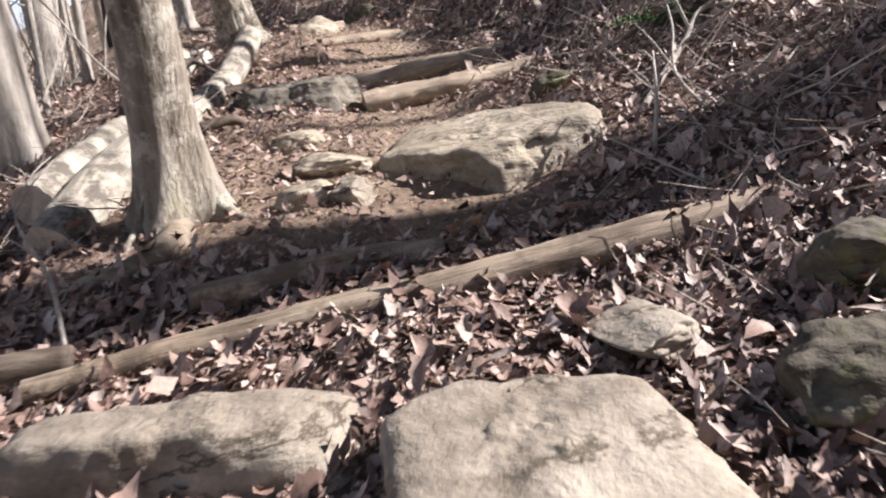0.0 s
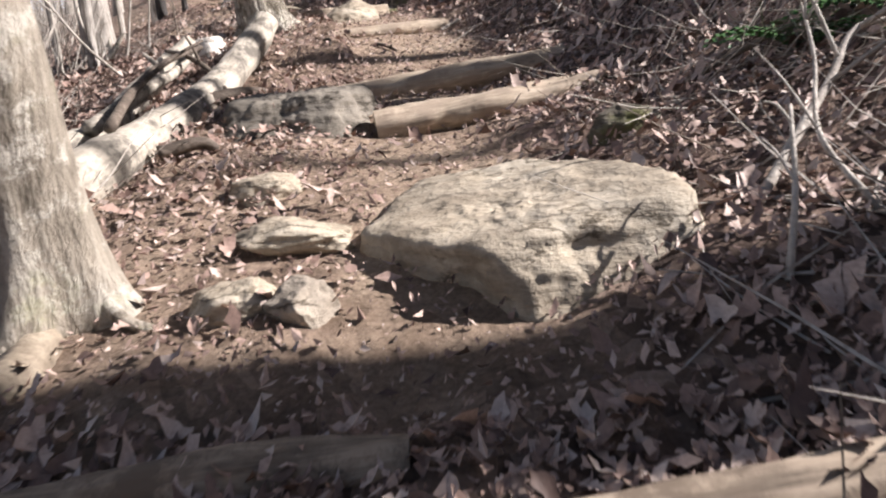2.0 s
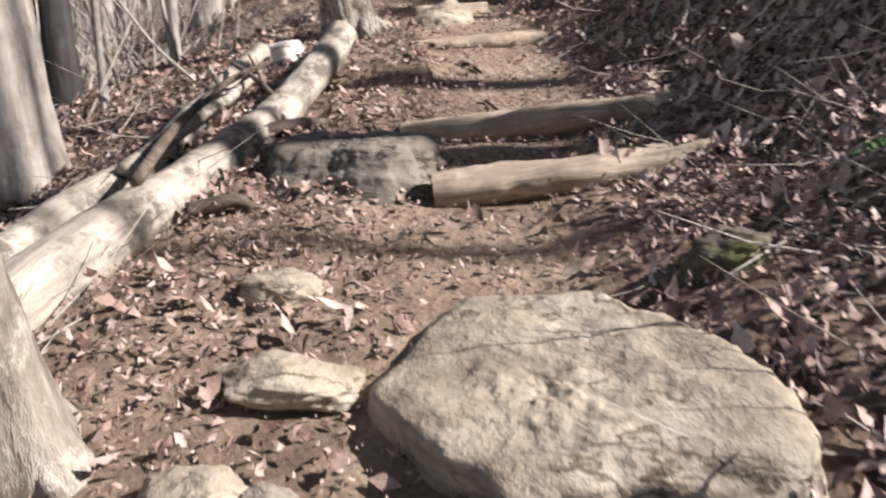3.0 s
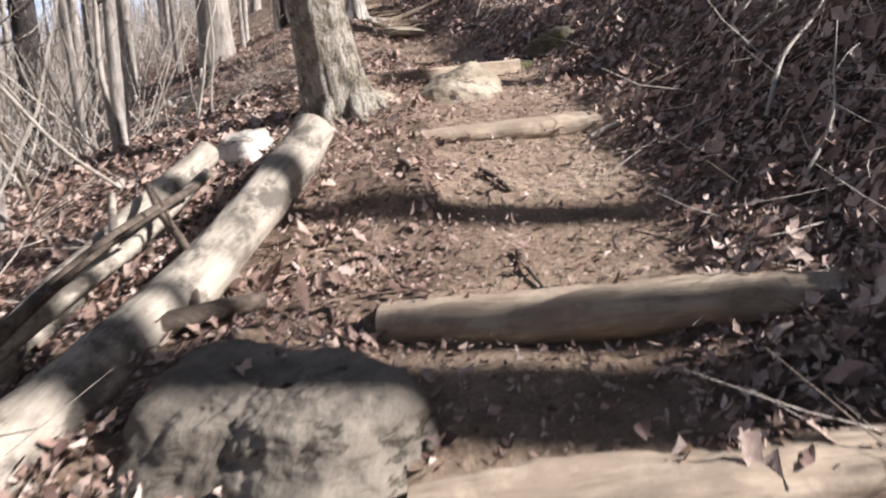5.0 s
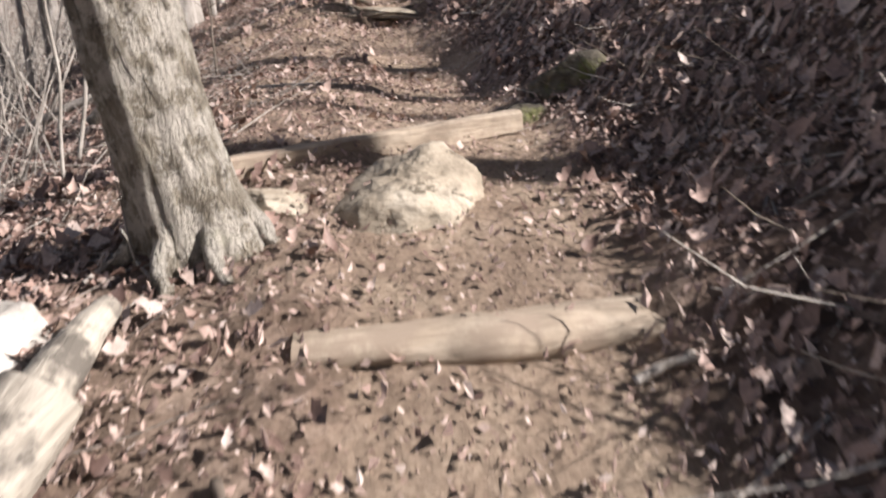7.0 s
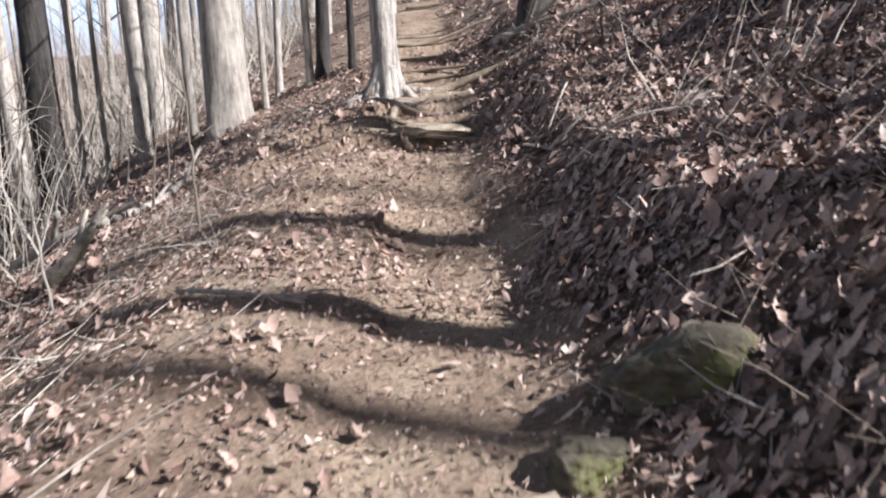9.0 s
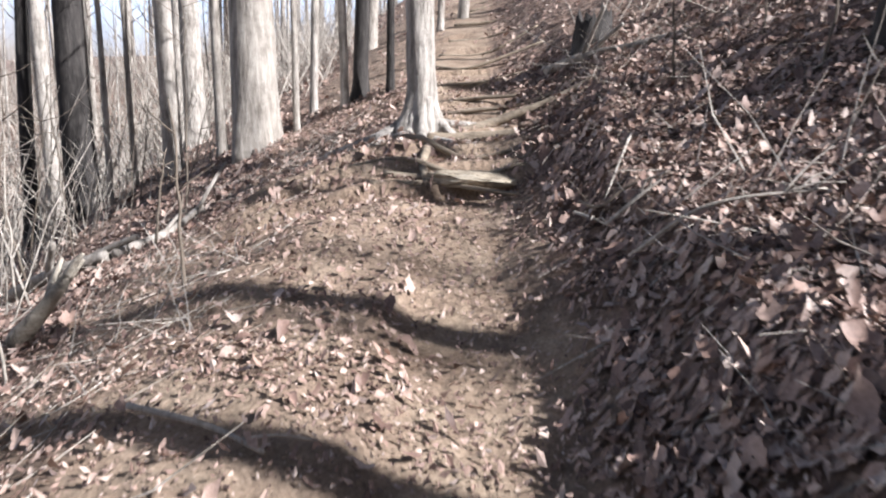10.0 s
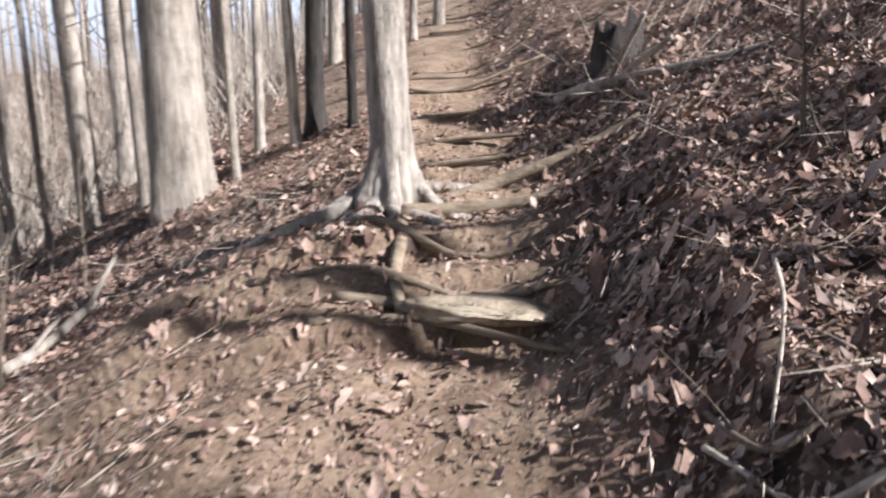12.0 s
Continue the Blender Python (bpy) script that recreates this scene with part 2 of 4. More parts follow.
BARK_PALE = bark_material("pale_bark", (.2, .18, .158), (.41, .378, .34), (.58, .54, .495), .035, 16)
BARK_DARK = bark_material("dark_bark", (.018, .016, .015), (.04, .036, .034), (.075, .068, .063), .03, 12)
BARK_MID = bark_material("brown_grey_bark", (.19, .17, .145), (.34, .31, .275), (.48, .45, .405), .02, 11)
WOOD_LOG = wood_material("weathered_log", (.1, .075, .052), (.36, .285, .21), (.48, .395, .305), (.08, 1, 1), stain_shade=(.17, .128, .092))
# dark patches here are bark remnants plus shadow dapples put into the colour
WOOD_PALE = wood_material("bleached_log", (.27, .24, .195), (.42, .38, .315), (.52, .475, .4), (.15, 1, 1), stain_shade=(.13, .115, .095))
WOOD_STEP = wood_material("trodden_log", (.2, .158, .115), (.43, .35, .262), (.55, .465, .36), (.12, 1, 1), stain_shade=(.36, .285, .215))
WOOD_ROT = wood_material("rotten_wood", (.04, .03, .022), (.11, .085, .065), (.2, .165, .13), (.1, 1, 1))
WOOD_CUT = wood_material("fresh_cut_wood", (.5, .44, .36), (.66, .61, .53), (.78, .74, .68), (1, 1, 1))
TWIG_PALE = wood_material("pale_twig", (.28, .25, .21), (.45, .41, .36), (.6, .56, .5), (1, 1, .1))
TWIG_BROWN = wood_material("brown_twig", (.09, .07, .055), (.19, .155, .12), (.31, .265, .215), (1, 1, .1))
ROOT = wood_material("bare_root", (.16, .125, .09), (.28, .23, .17), (.4, .34, .26), (.1, 1, 1))


# ---- mesh helpers ----
def solid(name, verts, faces, mat, parent=None, label="", smooth=True):
    me = bpy.data.meshes.new(name)
    me.from_pydata([tuple(v) for v in verts], [], faces)
    me.materials.append(mat)
    if smooth:
        me.polygons.foreach_set("use_smooth", [True] * len(me.polygons))
    me.update()
    ob = new(name, me)
    if parent:
        ob.parent = parent
    if label:
        ob["label"] = label
    return ob


def catmull(pts, n):
    """n points evenly along a smooth line through pts."""
    p = np.array(pts, float)
    p = np.vstack([2 * p[0] - p[1], p, 2 * p[-1] - p[-2]])
    out = []
    m = len(p) - 3
    for i in range(n):
        s = i / (n - 1) * m
        k = min(int(s), m - 1)
        f = s - k
        a, b, c, d = p[k], p[k + 1], p[k + 2], p[k + 3]
        out.append(.5 * (2 * b + (c - a) * f + (2 * a - 5 * b + 4 * c - d) * f * f + (3 * b - a - 3 * c + d) * f ** 3))
    return np.array(out)


def tube(pts, radii, seg=8, wobble=0.0, seed=0, shape=None):
    """Verts and faces of a closed tube. shape(i, angle) scales the radius."""
    pts = np.array(pts, float)
    n = len(pts)
    tang = np.gradient(pts, axis=0)
    tang /= np.linalg.norm(tang, axis=1)[:, None] + 1e-9
    ref = np.array([0, 0, 1.0]) if abs(tang[n // 2][2]) < .8 else np.array([0, 1.0, 0])
    verts, faces = [], []
    for i in range(n):
        s = np.cross(tang[i], ref)
        s /= np.linalg.norm(s)
        t = np.cross(s, tang[i])
        for k in range(seg):
            a = 2 * math.pi * k / seg
            r = radii[i] * (shape(i, a) if shape else 1)
            if wobble:
                q = Vector(pts[i] * 3.1) + Vector((math.cos(a) * 1.3, math.sin(a) * 1.3, seed * 7.7))
                r *= 1 + wobble * noise.noise(q) + .5 * wobble * noise.noise(q * 3.3)
            verts.append(pts[i] + r * (math.cos(a) * s + math.sin(a) * t))
    for i in range(n - 1):
        for k in range(seg):
            k2 = (k + 1) % seg
            faces.append((i * seg + k, i * seg + k2, (i + 1) * seg + k2, (i + 1) * seg + k))
    faces.append(tuple(range(seg - 1, -1, -1)))
    faces.append(tuple((n - 1) * seg + k for k in range(seg)))
    return verts, faces


def merged(parts):
    verts, faces = [], []
    for v, f in parts:
        o = len(verts)
        verts += list(v)
        faces += [tuple(i + o for i in q) for q in f]
    return verts, faces


# ---- the ground sheet ----
def spaced(lo, hi, step, reach):
    core = list(np.arange(lo, hi + step / 2, step))
    a, d = [core[0]], step
    while a[-1] > -reach:
        d *= 1.16
        a.append(a[-1] - d)
    b, d = [core[-1]], step
    while b[-1] < reach:
        d *= 1.16
        b.append(b[-1] + d)
    return np.array(a[:0:-1] + core + b[1:])


gx, gy = spaced(-9.5, 5, .065, 700), spaced(.3, 20.5, .065, 700)
XX, YY = np.meshgrid(gx, gy)
ZZZ = ground(XX, YY)
nx, ny = len(gx), len(gy)
gme = bpy.data.meshes.new("ground")
idx = np.arange(nx * ny).reshape(ny, nx)
quads = np.stack([idx[:-1, :-1], idx[:-1, 1:], idx[1:, 1:], idx[1:, :-1]], -1).reshape(-1, 4)
gme.from_pydata(np.stack([XX, YY, ZZZ], -1).reshape(-1, 3).tolist(), [], quads.tolist())
attr = gme.attributes.new("trail", "FLOAT", "POINT")
attr.data.foreach_set("value", np.maximum(on_trail(XX, YY), bare(XX, YY)).reshape(-1).astype(np.float32))
gme.polygons.foreach_set("use_smooth", [True] * len(gme.polygons))
gme.materials.append(FLOOR)
tagged(new("ground", gme), "wooded hillside with a trodden tan dirt trail and leaf litter", "ground", kind="structure")


# ---- trees ----
def trunk_mesh(height, r, lean=(0, 0), flare=.5, seg=20, lobes=5, seed=0, bend=.1, ridge=0.0, rings=34):
    rnd = random.Random(seed)
    ph = rnd.random() * 6
    hs = [-.35] + [height * (i / rings) ** 1.9 for i in range(rings + 1)]
    pts = [(lean[0] * h + bend * math.sin(h * .33 + ph) - bend * math.sin(ph), lean[1] * h + bend * math.cos(h * .29 + ph) - bend * math.cos(ph), h) for h in hs]
    radii = [r * (1 - .72 * max(h, 0) / height) for h in hs]

    def shape(i, a):
        h = max(hs[i], 0)
        e = math.exp(-h / (1.1 * r + .05))
        s = 1 + flare * e * (1 + .55 * math.sin(lobes * a + ph) + .3 * math.sin(2 * a + ph * 2))
        if ridge:
            s += ridge * noise.noise(Vector((math.cos(a) * 5.5, math.sin(a) * 5.5, h * 1.6 + ph))) + .6 * ridge * noise.noise(Vector((math.cos(a) * 13, math.sin(a) * 13, h * 5 + ph)))
        return s
    return tube(pts, radii, seg, .05, seed, shape)


def limb_parts(rnd, start, direction, length, r, depth):
    """A bare limb and its twigs, as tubes."""
    out = []
    pts = [np.array(start)]
    d = np.array(direction, float)
    n = 5 if depth < 2 else 3
    for i in range(n):
        d = d + np.array([rnd.uniform(-.22, .22), rnd.uniform(-.22, .22), rnd.uniform(-.06, .2)])
        d /= np.linalg.norm(d)
        pts.append(pts[-1] + d * length / n)
    out.append(tube(pts, [r * (1 - .8 * i / n) for i in range(n + 1)], 5 if depth < 2 else 3))
    if depth < 3:
        for i in range(1, n + 1):
            for _ in range(1):
                side = np.array([rnd.uniform(-1, 1), rnd.uniform(-1, 1), rnd.uniform(-.1, .8)])
                nd = d * .6 + side * .8
                nd /= np.linalg.norm(nd)
                if depth < 2 or rnd.random() < .5:
                    out += limb_parts(rnd, pts[i], nd, length * rnd.uniform(.32, .5), r * .42, depth + 1)
    return out


def tree(name, x, y, height, r, mat, label, lean=(0, 0), seed=0, flare=.45, seg=18, limbs=5, first=.45, lobes=5, ridge=0.0, bend=.08, rings=30, group=""):
    base = tagged(new(name), label, "tree", group)
    v, f = trunk_mesh(height, r, lean, flare, seg, lobes, seed, bend, ridge, rings)
    solid("trunk", v, f, mat, base)
    rnd = random.Random(seed + 90)
    tubes = []
    for i in range(limbs):
        h = height * (first + (.96 - first) * i / max(limbs - 1, 1))
        a = rnd.random() * 6.28
        d = np.array([math.cos(a), math.sin(a), rnd.uniform(.3, .9)])
        ln = height * rnd.uniform(.16, .26) * (1.15 - .5 * h / height)
        got = limb_parts(rnd, (lean[0] * h, lean[1] * h, h), d / np.linalg.norm(d), ln, r * .3 * (1.2 - .7 * h / height), 1)
        lv, lf = got[0]
        solid("limb", lv, lf, mat, base)
        tubes += got[1:]
    if tubes:
        v, f = merged(tubes)
        solid("crown", v, f, TWIG_BROWN, base, "bare winter twigs")
    base.location = (x, y, gz(x, y))
    return base


tree_one = tree("tree", -1.34, 3.48, 14, .148, BARK_GREY, "mottled grey-barked tree with a flared base beside the trail", (.04, -.17), 3, .6, 40, lobes=4, ridge=.05, bend=.05, rings=60)
tree_two = tree("tree", -2.27, 8.8, 15, .2, BARK_ROUGH, "leaning tree with thick furrowed lichen-grey bark beside the trail", (-.09, -.2), 5, .36, 44, lobes=5, ridge=.13, bend=.05, rings=70)
tree_main = tree("tree", -5.52, 16.66, 16, .165, BARK_PALE, "pale-barked tree standing on exposed roots at the trail edge", (-.02, 0), 7, .6, 32, lobes=6, ridge=.05, bend=.05, rings=46)
tree("tree", -3.62, 5.95, 15, .25, BARK_MID, "grey tree with vertically ridged bark behind a fallen log", (-.04, .02), 8, .2, 36, ridge=.08, rings=50)
tree("tree", -9.6, 18.1, 18, .37, BARK_MID, "thick pale grey tree trunk with finely ridged bark", (0, 0), 9, .2, 32, ridge=.04)
tree("tree", -15.9, 19.0, 19, .36, BARK_DARK, "dark-barked straight tree trunk on the lower slope", (-.035, 0), 10, .3, 24, ridge=.05)
tree("tree", -8.6, 19.5, 11, .13, BARK_DARK, "thin dark leaning tree by the trail", (.09, 0), 11, .5, 16, bend=.15)
tree("tree", -15.6, 21.9, 19, .27, BARK_PALE, "slim whitish tree trunk lit by the sun", (-.01, 0), 12, .3, 18)

TREE_LABELS = {"pale": "slim pale grey bare winter tree in the woods", "mid": "brown-grey bare winter tree in the woods", "dark": "dark-barked bare winter tree in the woods"}
templates = [
    tree("tree", -26, 33, 17, .16, BARK_PALE, TREE_LABELS["pale"], (.02, 0), 21, .18, 12, 7, rings=16, group="bare trees of the wood"),
    tree("tree", -31, 28, 15, .12, BARK_MID, TREE_LABELS["mid"], (-.03, .02), 22, .18, 12, 7, rings=16, group="bare trees of the wood"),
    tree("tree", -22, 37, 18, .2, BARK_MID, TREE_LABELS["mid"], (0, .02), 23, .18, 12, 8, rings=16, group="bare trees of the wood"),
    tree("tree", -35, 40, 16, .14, BARK_DARK, TREE_LABELS["dark"], (.03, -.02), 24, .18, 12, 7, rings=16, group="bare trees of the wood"),
    tree("tree", -40, 30, 12, .075, BARK_PALE, TREE_LABELS["pale"], (.05, .02), 25, .18, 9, 6, rings=14, group="bare trees of the wood"),
]


def stand(k, x, y, scale=1.0, turn=0.0):
    t = copy_thing(templates[k], pose(x, y, gz(x, y), 0, 0, turn))
    t.scale = (scale, scale, scale)
    return t


# trees on the lower side, seen between the trunks
for k, x, y, s in [(3, -17.2, 18.5, 1.2), (0, -19.2, 20.3, 1.3), (4, -13.9, 18.3, .9), (1, -13.9, 18.9, .55), (0, -12.7, 18.9, 1.15), (1, -11.1, 18.7, .8), (1, -9.3, 18.7, .5), (4, -9.9, 19.8, 1.0),
                   (4, -8.6, 19.1, 1.0), (3, -7.9, 19.4, .5), (0, -11.0, 27.2, .9), (4, -10.5, 25.2, 1.2), (1, -12.4, 29.8, 1.1), (2, -13.6, 26.5, .9), (0, -17.2, 26.2, 1.0), (0, -20.2, 25, 1.1),
                   (3, -4.8, 7.75, 1.15), (4, -4.15, 8.6, .75), (4, -7.2, 11.4, .8), (1, -9.6, 10.2, 1), (4, -6.5, 9.2, .7), (0, -11.6, 11.8, 1), (4, -4.0, 7.3, .5), (1, -6.9, 6.3, 1), (0, -7.6, 4.6, 1), (4, -5.4, 4.4, .8)]:
    stand(k, x, y, s, (x * 137 + y * 71) % 360)
rnd = random.Random(4)
count = 0
while count < 50:
    x, y = rnd.uniform(-52, -8), rnd.uniform(2, 66)
    u, y0 = trail_uv(np.array([x]), np.array([y]))
    if u[0] > -6.5 or math.hypot(x + 3, y - 12) < 21:
        continue
    stand(rnd.choice((0, 0, 1, 1, 2, 3, 4, 4)), x, y, rnd.uniform(.5, .95), rnd.uniform(0, 360))
    count += 1

# trees up the slope, above the trail, whose shadows fall across it
for px, py, d, k, s in [(0, 3.06, 9.5, 2, 1.25), (.2, 2.84, 13, 2, 1.2), (-.7, 7.36, 10, 1, 1.0), (-1.5, 9.85, 9, 2, .95), (-2.4, 11.9, 10, 0, 1.1), (-3.1, 13.2, 9, 4, 1.5), (0, 6.12, 12, 2, 1.35),
                        (-1.9, 6.22, 11, 4, .9), (.3, 5.0, 15, 4, 1.0), (-4.3, 15.32, 9, 1, .8), (-4.3, 15.95, 10.5, 1, .9), (-4.6, 16.3, 13, 4, 1), (-5.2, 17.4, 10, 1, .6), (-6.2, 19.3, 12, 0, .7), (-7.4, 21.6, 12, 4, 1), (-2.6, 16.5, 8.5, 1, .9), (-3.2, 18.1, 9, 0, .8), (-1.9, 15.2, 8, 4, 1.2), (-3.9, 19.6, 9, 1, 1.0)]:
    x, y = px + d * math.sin(radians(SUN_AZ)), py + d * math.cos(radians(SUN_AZ))
    stand(k, x, y, s, (px * 211 + py * 97) % 360)
for i in range(9):
    x, y = rnd.uniform(20, 40), rnd.uniform(-10, 50)
    stand(rnd.choice((0, 1, 3)), x, y, rnd.uniform(.8, 1.15), rnd.uniform(0, 360))
for x, y in [(-1.2, 28.5), (-3.5, 31), (1.5, 27), (-6.5, 34), (-9.5, 36.5), (-2, 36), (4, 30)]:
    stand(rnd.choice((0, 1, 3)), x, y, 1, rnd.uniform(0, 360))

# distant wood
far = []
for i in range(330):
    a = rnd.uniform(math.pi * .42, math.pi * 1.12)
    d = rnd.uniform(48, 150)
    x, y = d * math.cos(a), 8 + d * math.sin(a)
    r, h = rnd.uniform(.1, .3), rnd.uniform(12, 19)
    z = gz(x, y)
    lx, ly = rnd.uniform(-.8, .8), rnd.uniform(-.8, .8)
    far.append(tube([(x, y, z - .5), (x + lx * .4, y + ly * .4, z + h * .5), (x + lx, y + ly, z + h)], [r, r * .7, r * .15], 5))
    for j in range(7):
        h0 = h * rnd.uniform(.3, .95)
        b = rnd.uniform(0, 6.28)
        ln = rnd.uniform(1.5, 4.5)
        s = (x + lx * h0 / h, y + ly * h0 / h, z + h0)
        far.append(tube([s, (s[0] + ln * .6 * math.cos(b), s[1] + ln * .6 * math.sin(b), s[2] + ln * .45), (s[0] + ln * math.cos(b), s[1] + ln * math.sin(b), s[2] + ln)], [r * .3, r * .2, .02], 3))
v, f = merged(far)
tagged(solid("distant_wood", v, f, BARK_PALE), "grey-brown bare winter wood in the distance", "woods", kind="stuff")


# added glowing sheet beyond the valley: far woods, mist and pale sky painted on
def backdrop():
    m = bpy.data.materials.new("painted_haze_glow")
    m.use_nodes = True
    n, l = m.node_tree.nodes, m.node_tree.links
    n.remove(n["Principled BSDF"])
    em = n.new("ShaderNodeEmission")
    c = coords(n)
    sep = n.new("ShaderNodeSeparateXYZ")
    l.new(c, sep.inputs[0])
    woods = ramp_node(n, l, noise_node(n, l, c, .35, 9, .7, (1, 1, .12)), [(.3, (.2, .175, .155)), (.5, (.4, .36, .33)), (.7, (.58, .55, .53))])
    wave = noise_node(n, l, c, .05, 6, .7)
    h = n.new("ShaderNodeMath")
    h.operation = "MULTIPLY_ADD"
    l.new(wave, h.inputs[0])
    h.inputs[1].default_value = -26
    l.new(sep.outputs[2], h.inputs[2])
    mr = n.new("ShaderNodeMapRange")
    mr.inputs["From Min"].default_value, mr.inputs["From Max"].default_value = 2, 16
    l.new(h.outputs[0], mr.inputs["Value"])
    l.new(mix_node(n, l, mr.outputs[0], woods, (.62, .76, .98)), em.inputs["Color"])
    # the sheet emits light itself, so haze and sky stay bright
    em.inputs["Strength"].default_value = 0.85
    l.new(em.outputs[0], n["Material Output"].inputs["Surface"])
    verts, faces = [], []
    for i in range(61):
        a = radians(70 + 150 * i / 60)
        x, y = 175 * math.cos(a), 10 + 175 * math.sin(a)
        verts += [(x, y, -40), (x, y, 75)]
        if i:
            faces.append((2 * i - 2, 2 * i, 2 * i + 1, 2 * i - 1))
    tagged(solid("backdrop", verts, faces, m, None, "", False), "glowing backdrop sheet painted with hazy far woods and pale winter sky", "backdrop", kind="structure")


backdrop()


# ---- stones ----
def stone(name, x, y, size, turn, mat, label, seed, sink=.35, power=2.6, rough=.16, tilt=(0, 0), detail=5, lift=0.0, group="", strata=0.0, planes=None):
    bm = bmesh.new()
    bmesh.ops.create_icosphere(bm, subdivisions=detail, radius=1)
    rr = random.Random(seed)
    cuts = [(Vector((rr.uniform(-1, 1), rr.uniform(-1, 1), rr.uniform(-.6, .9))).normalized(), rr.uniform(.62, .9)) for _ in range(9)]
    if planes:
        cuts = [(Vector(c).normalized(), h) for c, h in planes]
    o = Vector((seed * 3.7, seed * 1.3, 0))
    for v in bm.verts:
        d = v.co.normalized()
        k = (abs(d.x) ** power + abs(d.y) ** power + abs(d.z) ** power) ** (-1 / power)
        q = d * k
        for c, h in cuts:
            e = q.dot(c) - h
            if e > 0:
                q -= c * e * .85
        q *= 1 + rough * noise.noise(q * 1.6 + o) + .5 * rough * noise.noise(q * 3.9 + o) + .28 * rough * noise.noise(q * 9 + o) + .16 * rough * noise.noise(q * 21 + o)
        if strata:
            q.x += strata * noise.noise(Vector((q.x * .7, q.y * .7, q.z * 6)) + o)
            q.y += strata * noise.noise(Vector((q.x * .7, q.y * .7, q.z * 6 + 9)) + o)
        v.co = Vector((q.x * size[0] / 2, q.y * size[1] / 2, q.z * size[2] / 2))
    bm.transform(pose(0, 0, 0, tilt[0], tilt[1], turn))
    me = bpy.data.meshes.new(name)
    bm.to_mesh(me)
    bm.free()
    me.materials.append(mat)
    me.polygons.foreach_set("use_smooth", [True] * len(me.polygons))
    ob = tagged(new(name, me), label, "rock", group)
    ob.location = (x, y, gz(x, y) + size[2] * (.5 - sink) + lift)
    return ob


def block(name, x, y, z, planes, mat, label, seed, edge=13, rough=.022, ledge=.012, detail=5):
    # a stone bounded by worn flat faces: each face is a direction and its distance from the middle, in metres
    bm = bmesh.new()
    bmesh.ops.create_icosphere(bm, subdivisions=detail, radius=1)
    faces = [(Vector(n).normalized(), h) for n, h in planes]
    o = Vector((seed * 3.7, seed * 1.3, seed * .7))
    for v in bm.verts:
        d = v.co.normalized()
        r = sum(max(d.dot(n) / h, 0) ** edge for n, h in faces) ** (-1 / edge)
        q = d * r
        k = rough * (1.6 * noise.noise(q * 3.2 + o) + noise.noise(q * 8 + o) + .5 * noise.noise(q * 19 + o) + .3 * noise.noise(q * 43 + o))
        pit = noise.noise(q * 6.5 + o * 2)
        q += d * (k - max(pit - .42, 0) * rough * 2.4)
        out = Vector((d.x, d.y, 0))
        q += out * ledge * noise.noise(Vector((q.x * 1.6, q.y * 1.6, q.z * 22)) + o)
        v.co = q
    me = bpy.data.meshes.new(name)
    bm.to_mesh(me)
    bm.free()
    me.materials.append(mat)
    me.polygons.foreach_set("use_smooth", [True] * len(me.polygons))
    ob = tagged(new(name, me), label, "rock")
    ob.location = (x, y, z)
    return ob


block("boulder", .21, 3.88, 1.03, [((-.156, -.2, 1), .215), ((-.64, -.74, -.12), .37), ((.12, -.87, .42), .44), ((.93, .1, .3), .63), ((.73, .68, .1), .47), ((0, 1, .1), .6), ((-.95, .25, .1), .58), ((0, 0, -1), .4)],
      ROCK_TAN, "big flat-topped tan sandstone boulder set in the trail", 11, 26, .02, .024, 6)
stone("stone", -.72, 3.46, (.34, .26, .19), 10, ROCK_TAN, "small tan stone bedded in the trail", 12, .4)
stone("stone", -.47, 3.4, (.24, .2, .2), 30, ROCK_GREY, "small brown stone bedded in the trail", 13, .4)
stone("stone", -.68, 3.95, (.54, .3, .15), 4, ROCK_TAN, "thin tan stone lying across the trail", 14, .42, 4)
stone("stone", -.88, 4.42, (.38, .28, .17), 12, ROCK_TAN, "small yellowish stone in the trail", 15, .45)
block("stone", -.84, 1.78, gz(-.84, 1.78), [((.02, .02, 1), .16), ((-.05, -.97, .12), .13), ((-.9, -.2, .35), .46), ((.9, -.25, .45), .46), ((0, 1, .2), .22), ((.35, -.5, .8), .26), ((0, 0, -1), .25)],
      ROCK_GREY, "rounded grey stone block among leaf litter", 16, 9, .022, .006)
block("stone", .12, 1.6, gz(.12, 1.6), [((.06, -.22, .97), .1), ((-.96, -.15, .2), .35), ((.85, .1, .5), .36), ((.1, .97, .2), .27), ((0, -.9, .4), .4), ((-.45, .6, .65), .3), ((0, 0, -1), .25)],
      ROCK_GREY, "flat-topped pale stone among leaf litter", 17, 11, .024, .008)
stone("stone", .96, 1.66, (.54, .4, .3), 20, ROCK_MOSS, "dark mossy stone at the trail edge", 18, .42)
stone("stone", 1.22, 2.12, (.42, .36, .3), 10, ROCK_MOSS, "dark angular stone in the bank", 19, .42)
stone("stone", .5, 2.22, (.3, .74, .12), 6, ROCK_GREY, "flat grey stone slab among leaves", 20, .55, 6, .08)
block("boulder", -1.08, 5.66, 1.6, [((-.02, -.1, 1), .2), ((-.05, -.78, .58), .27), ((.88, -.35, .2), .42), ((-.85, -.35, .4), .43), ((0, 1, .1), .36), ((.5, .8, .2), .4), ((0, 0, -1), .3)],
      ROCK_GREY_SHADED, "low grey boulder beside the log steps", 21, 12, .028, .018, 6)
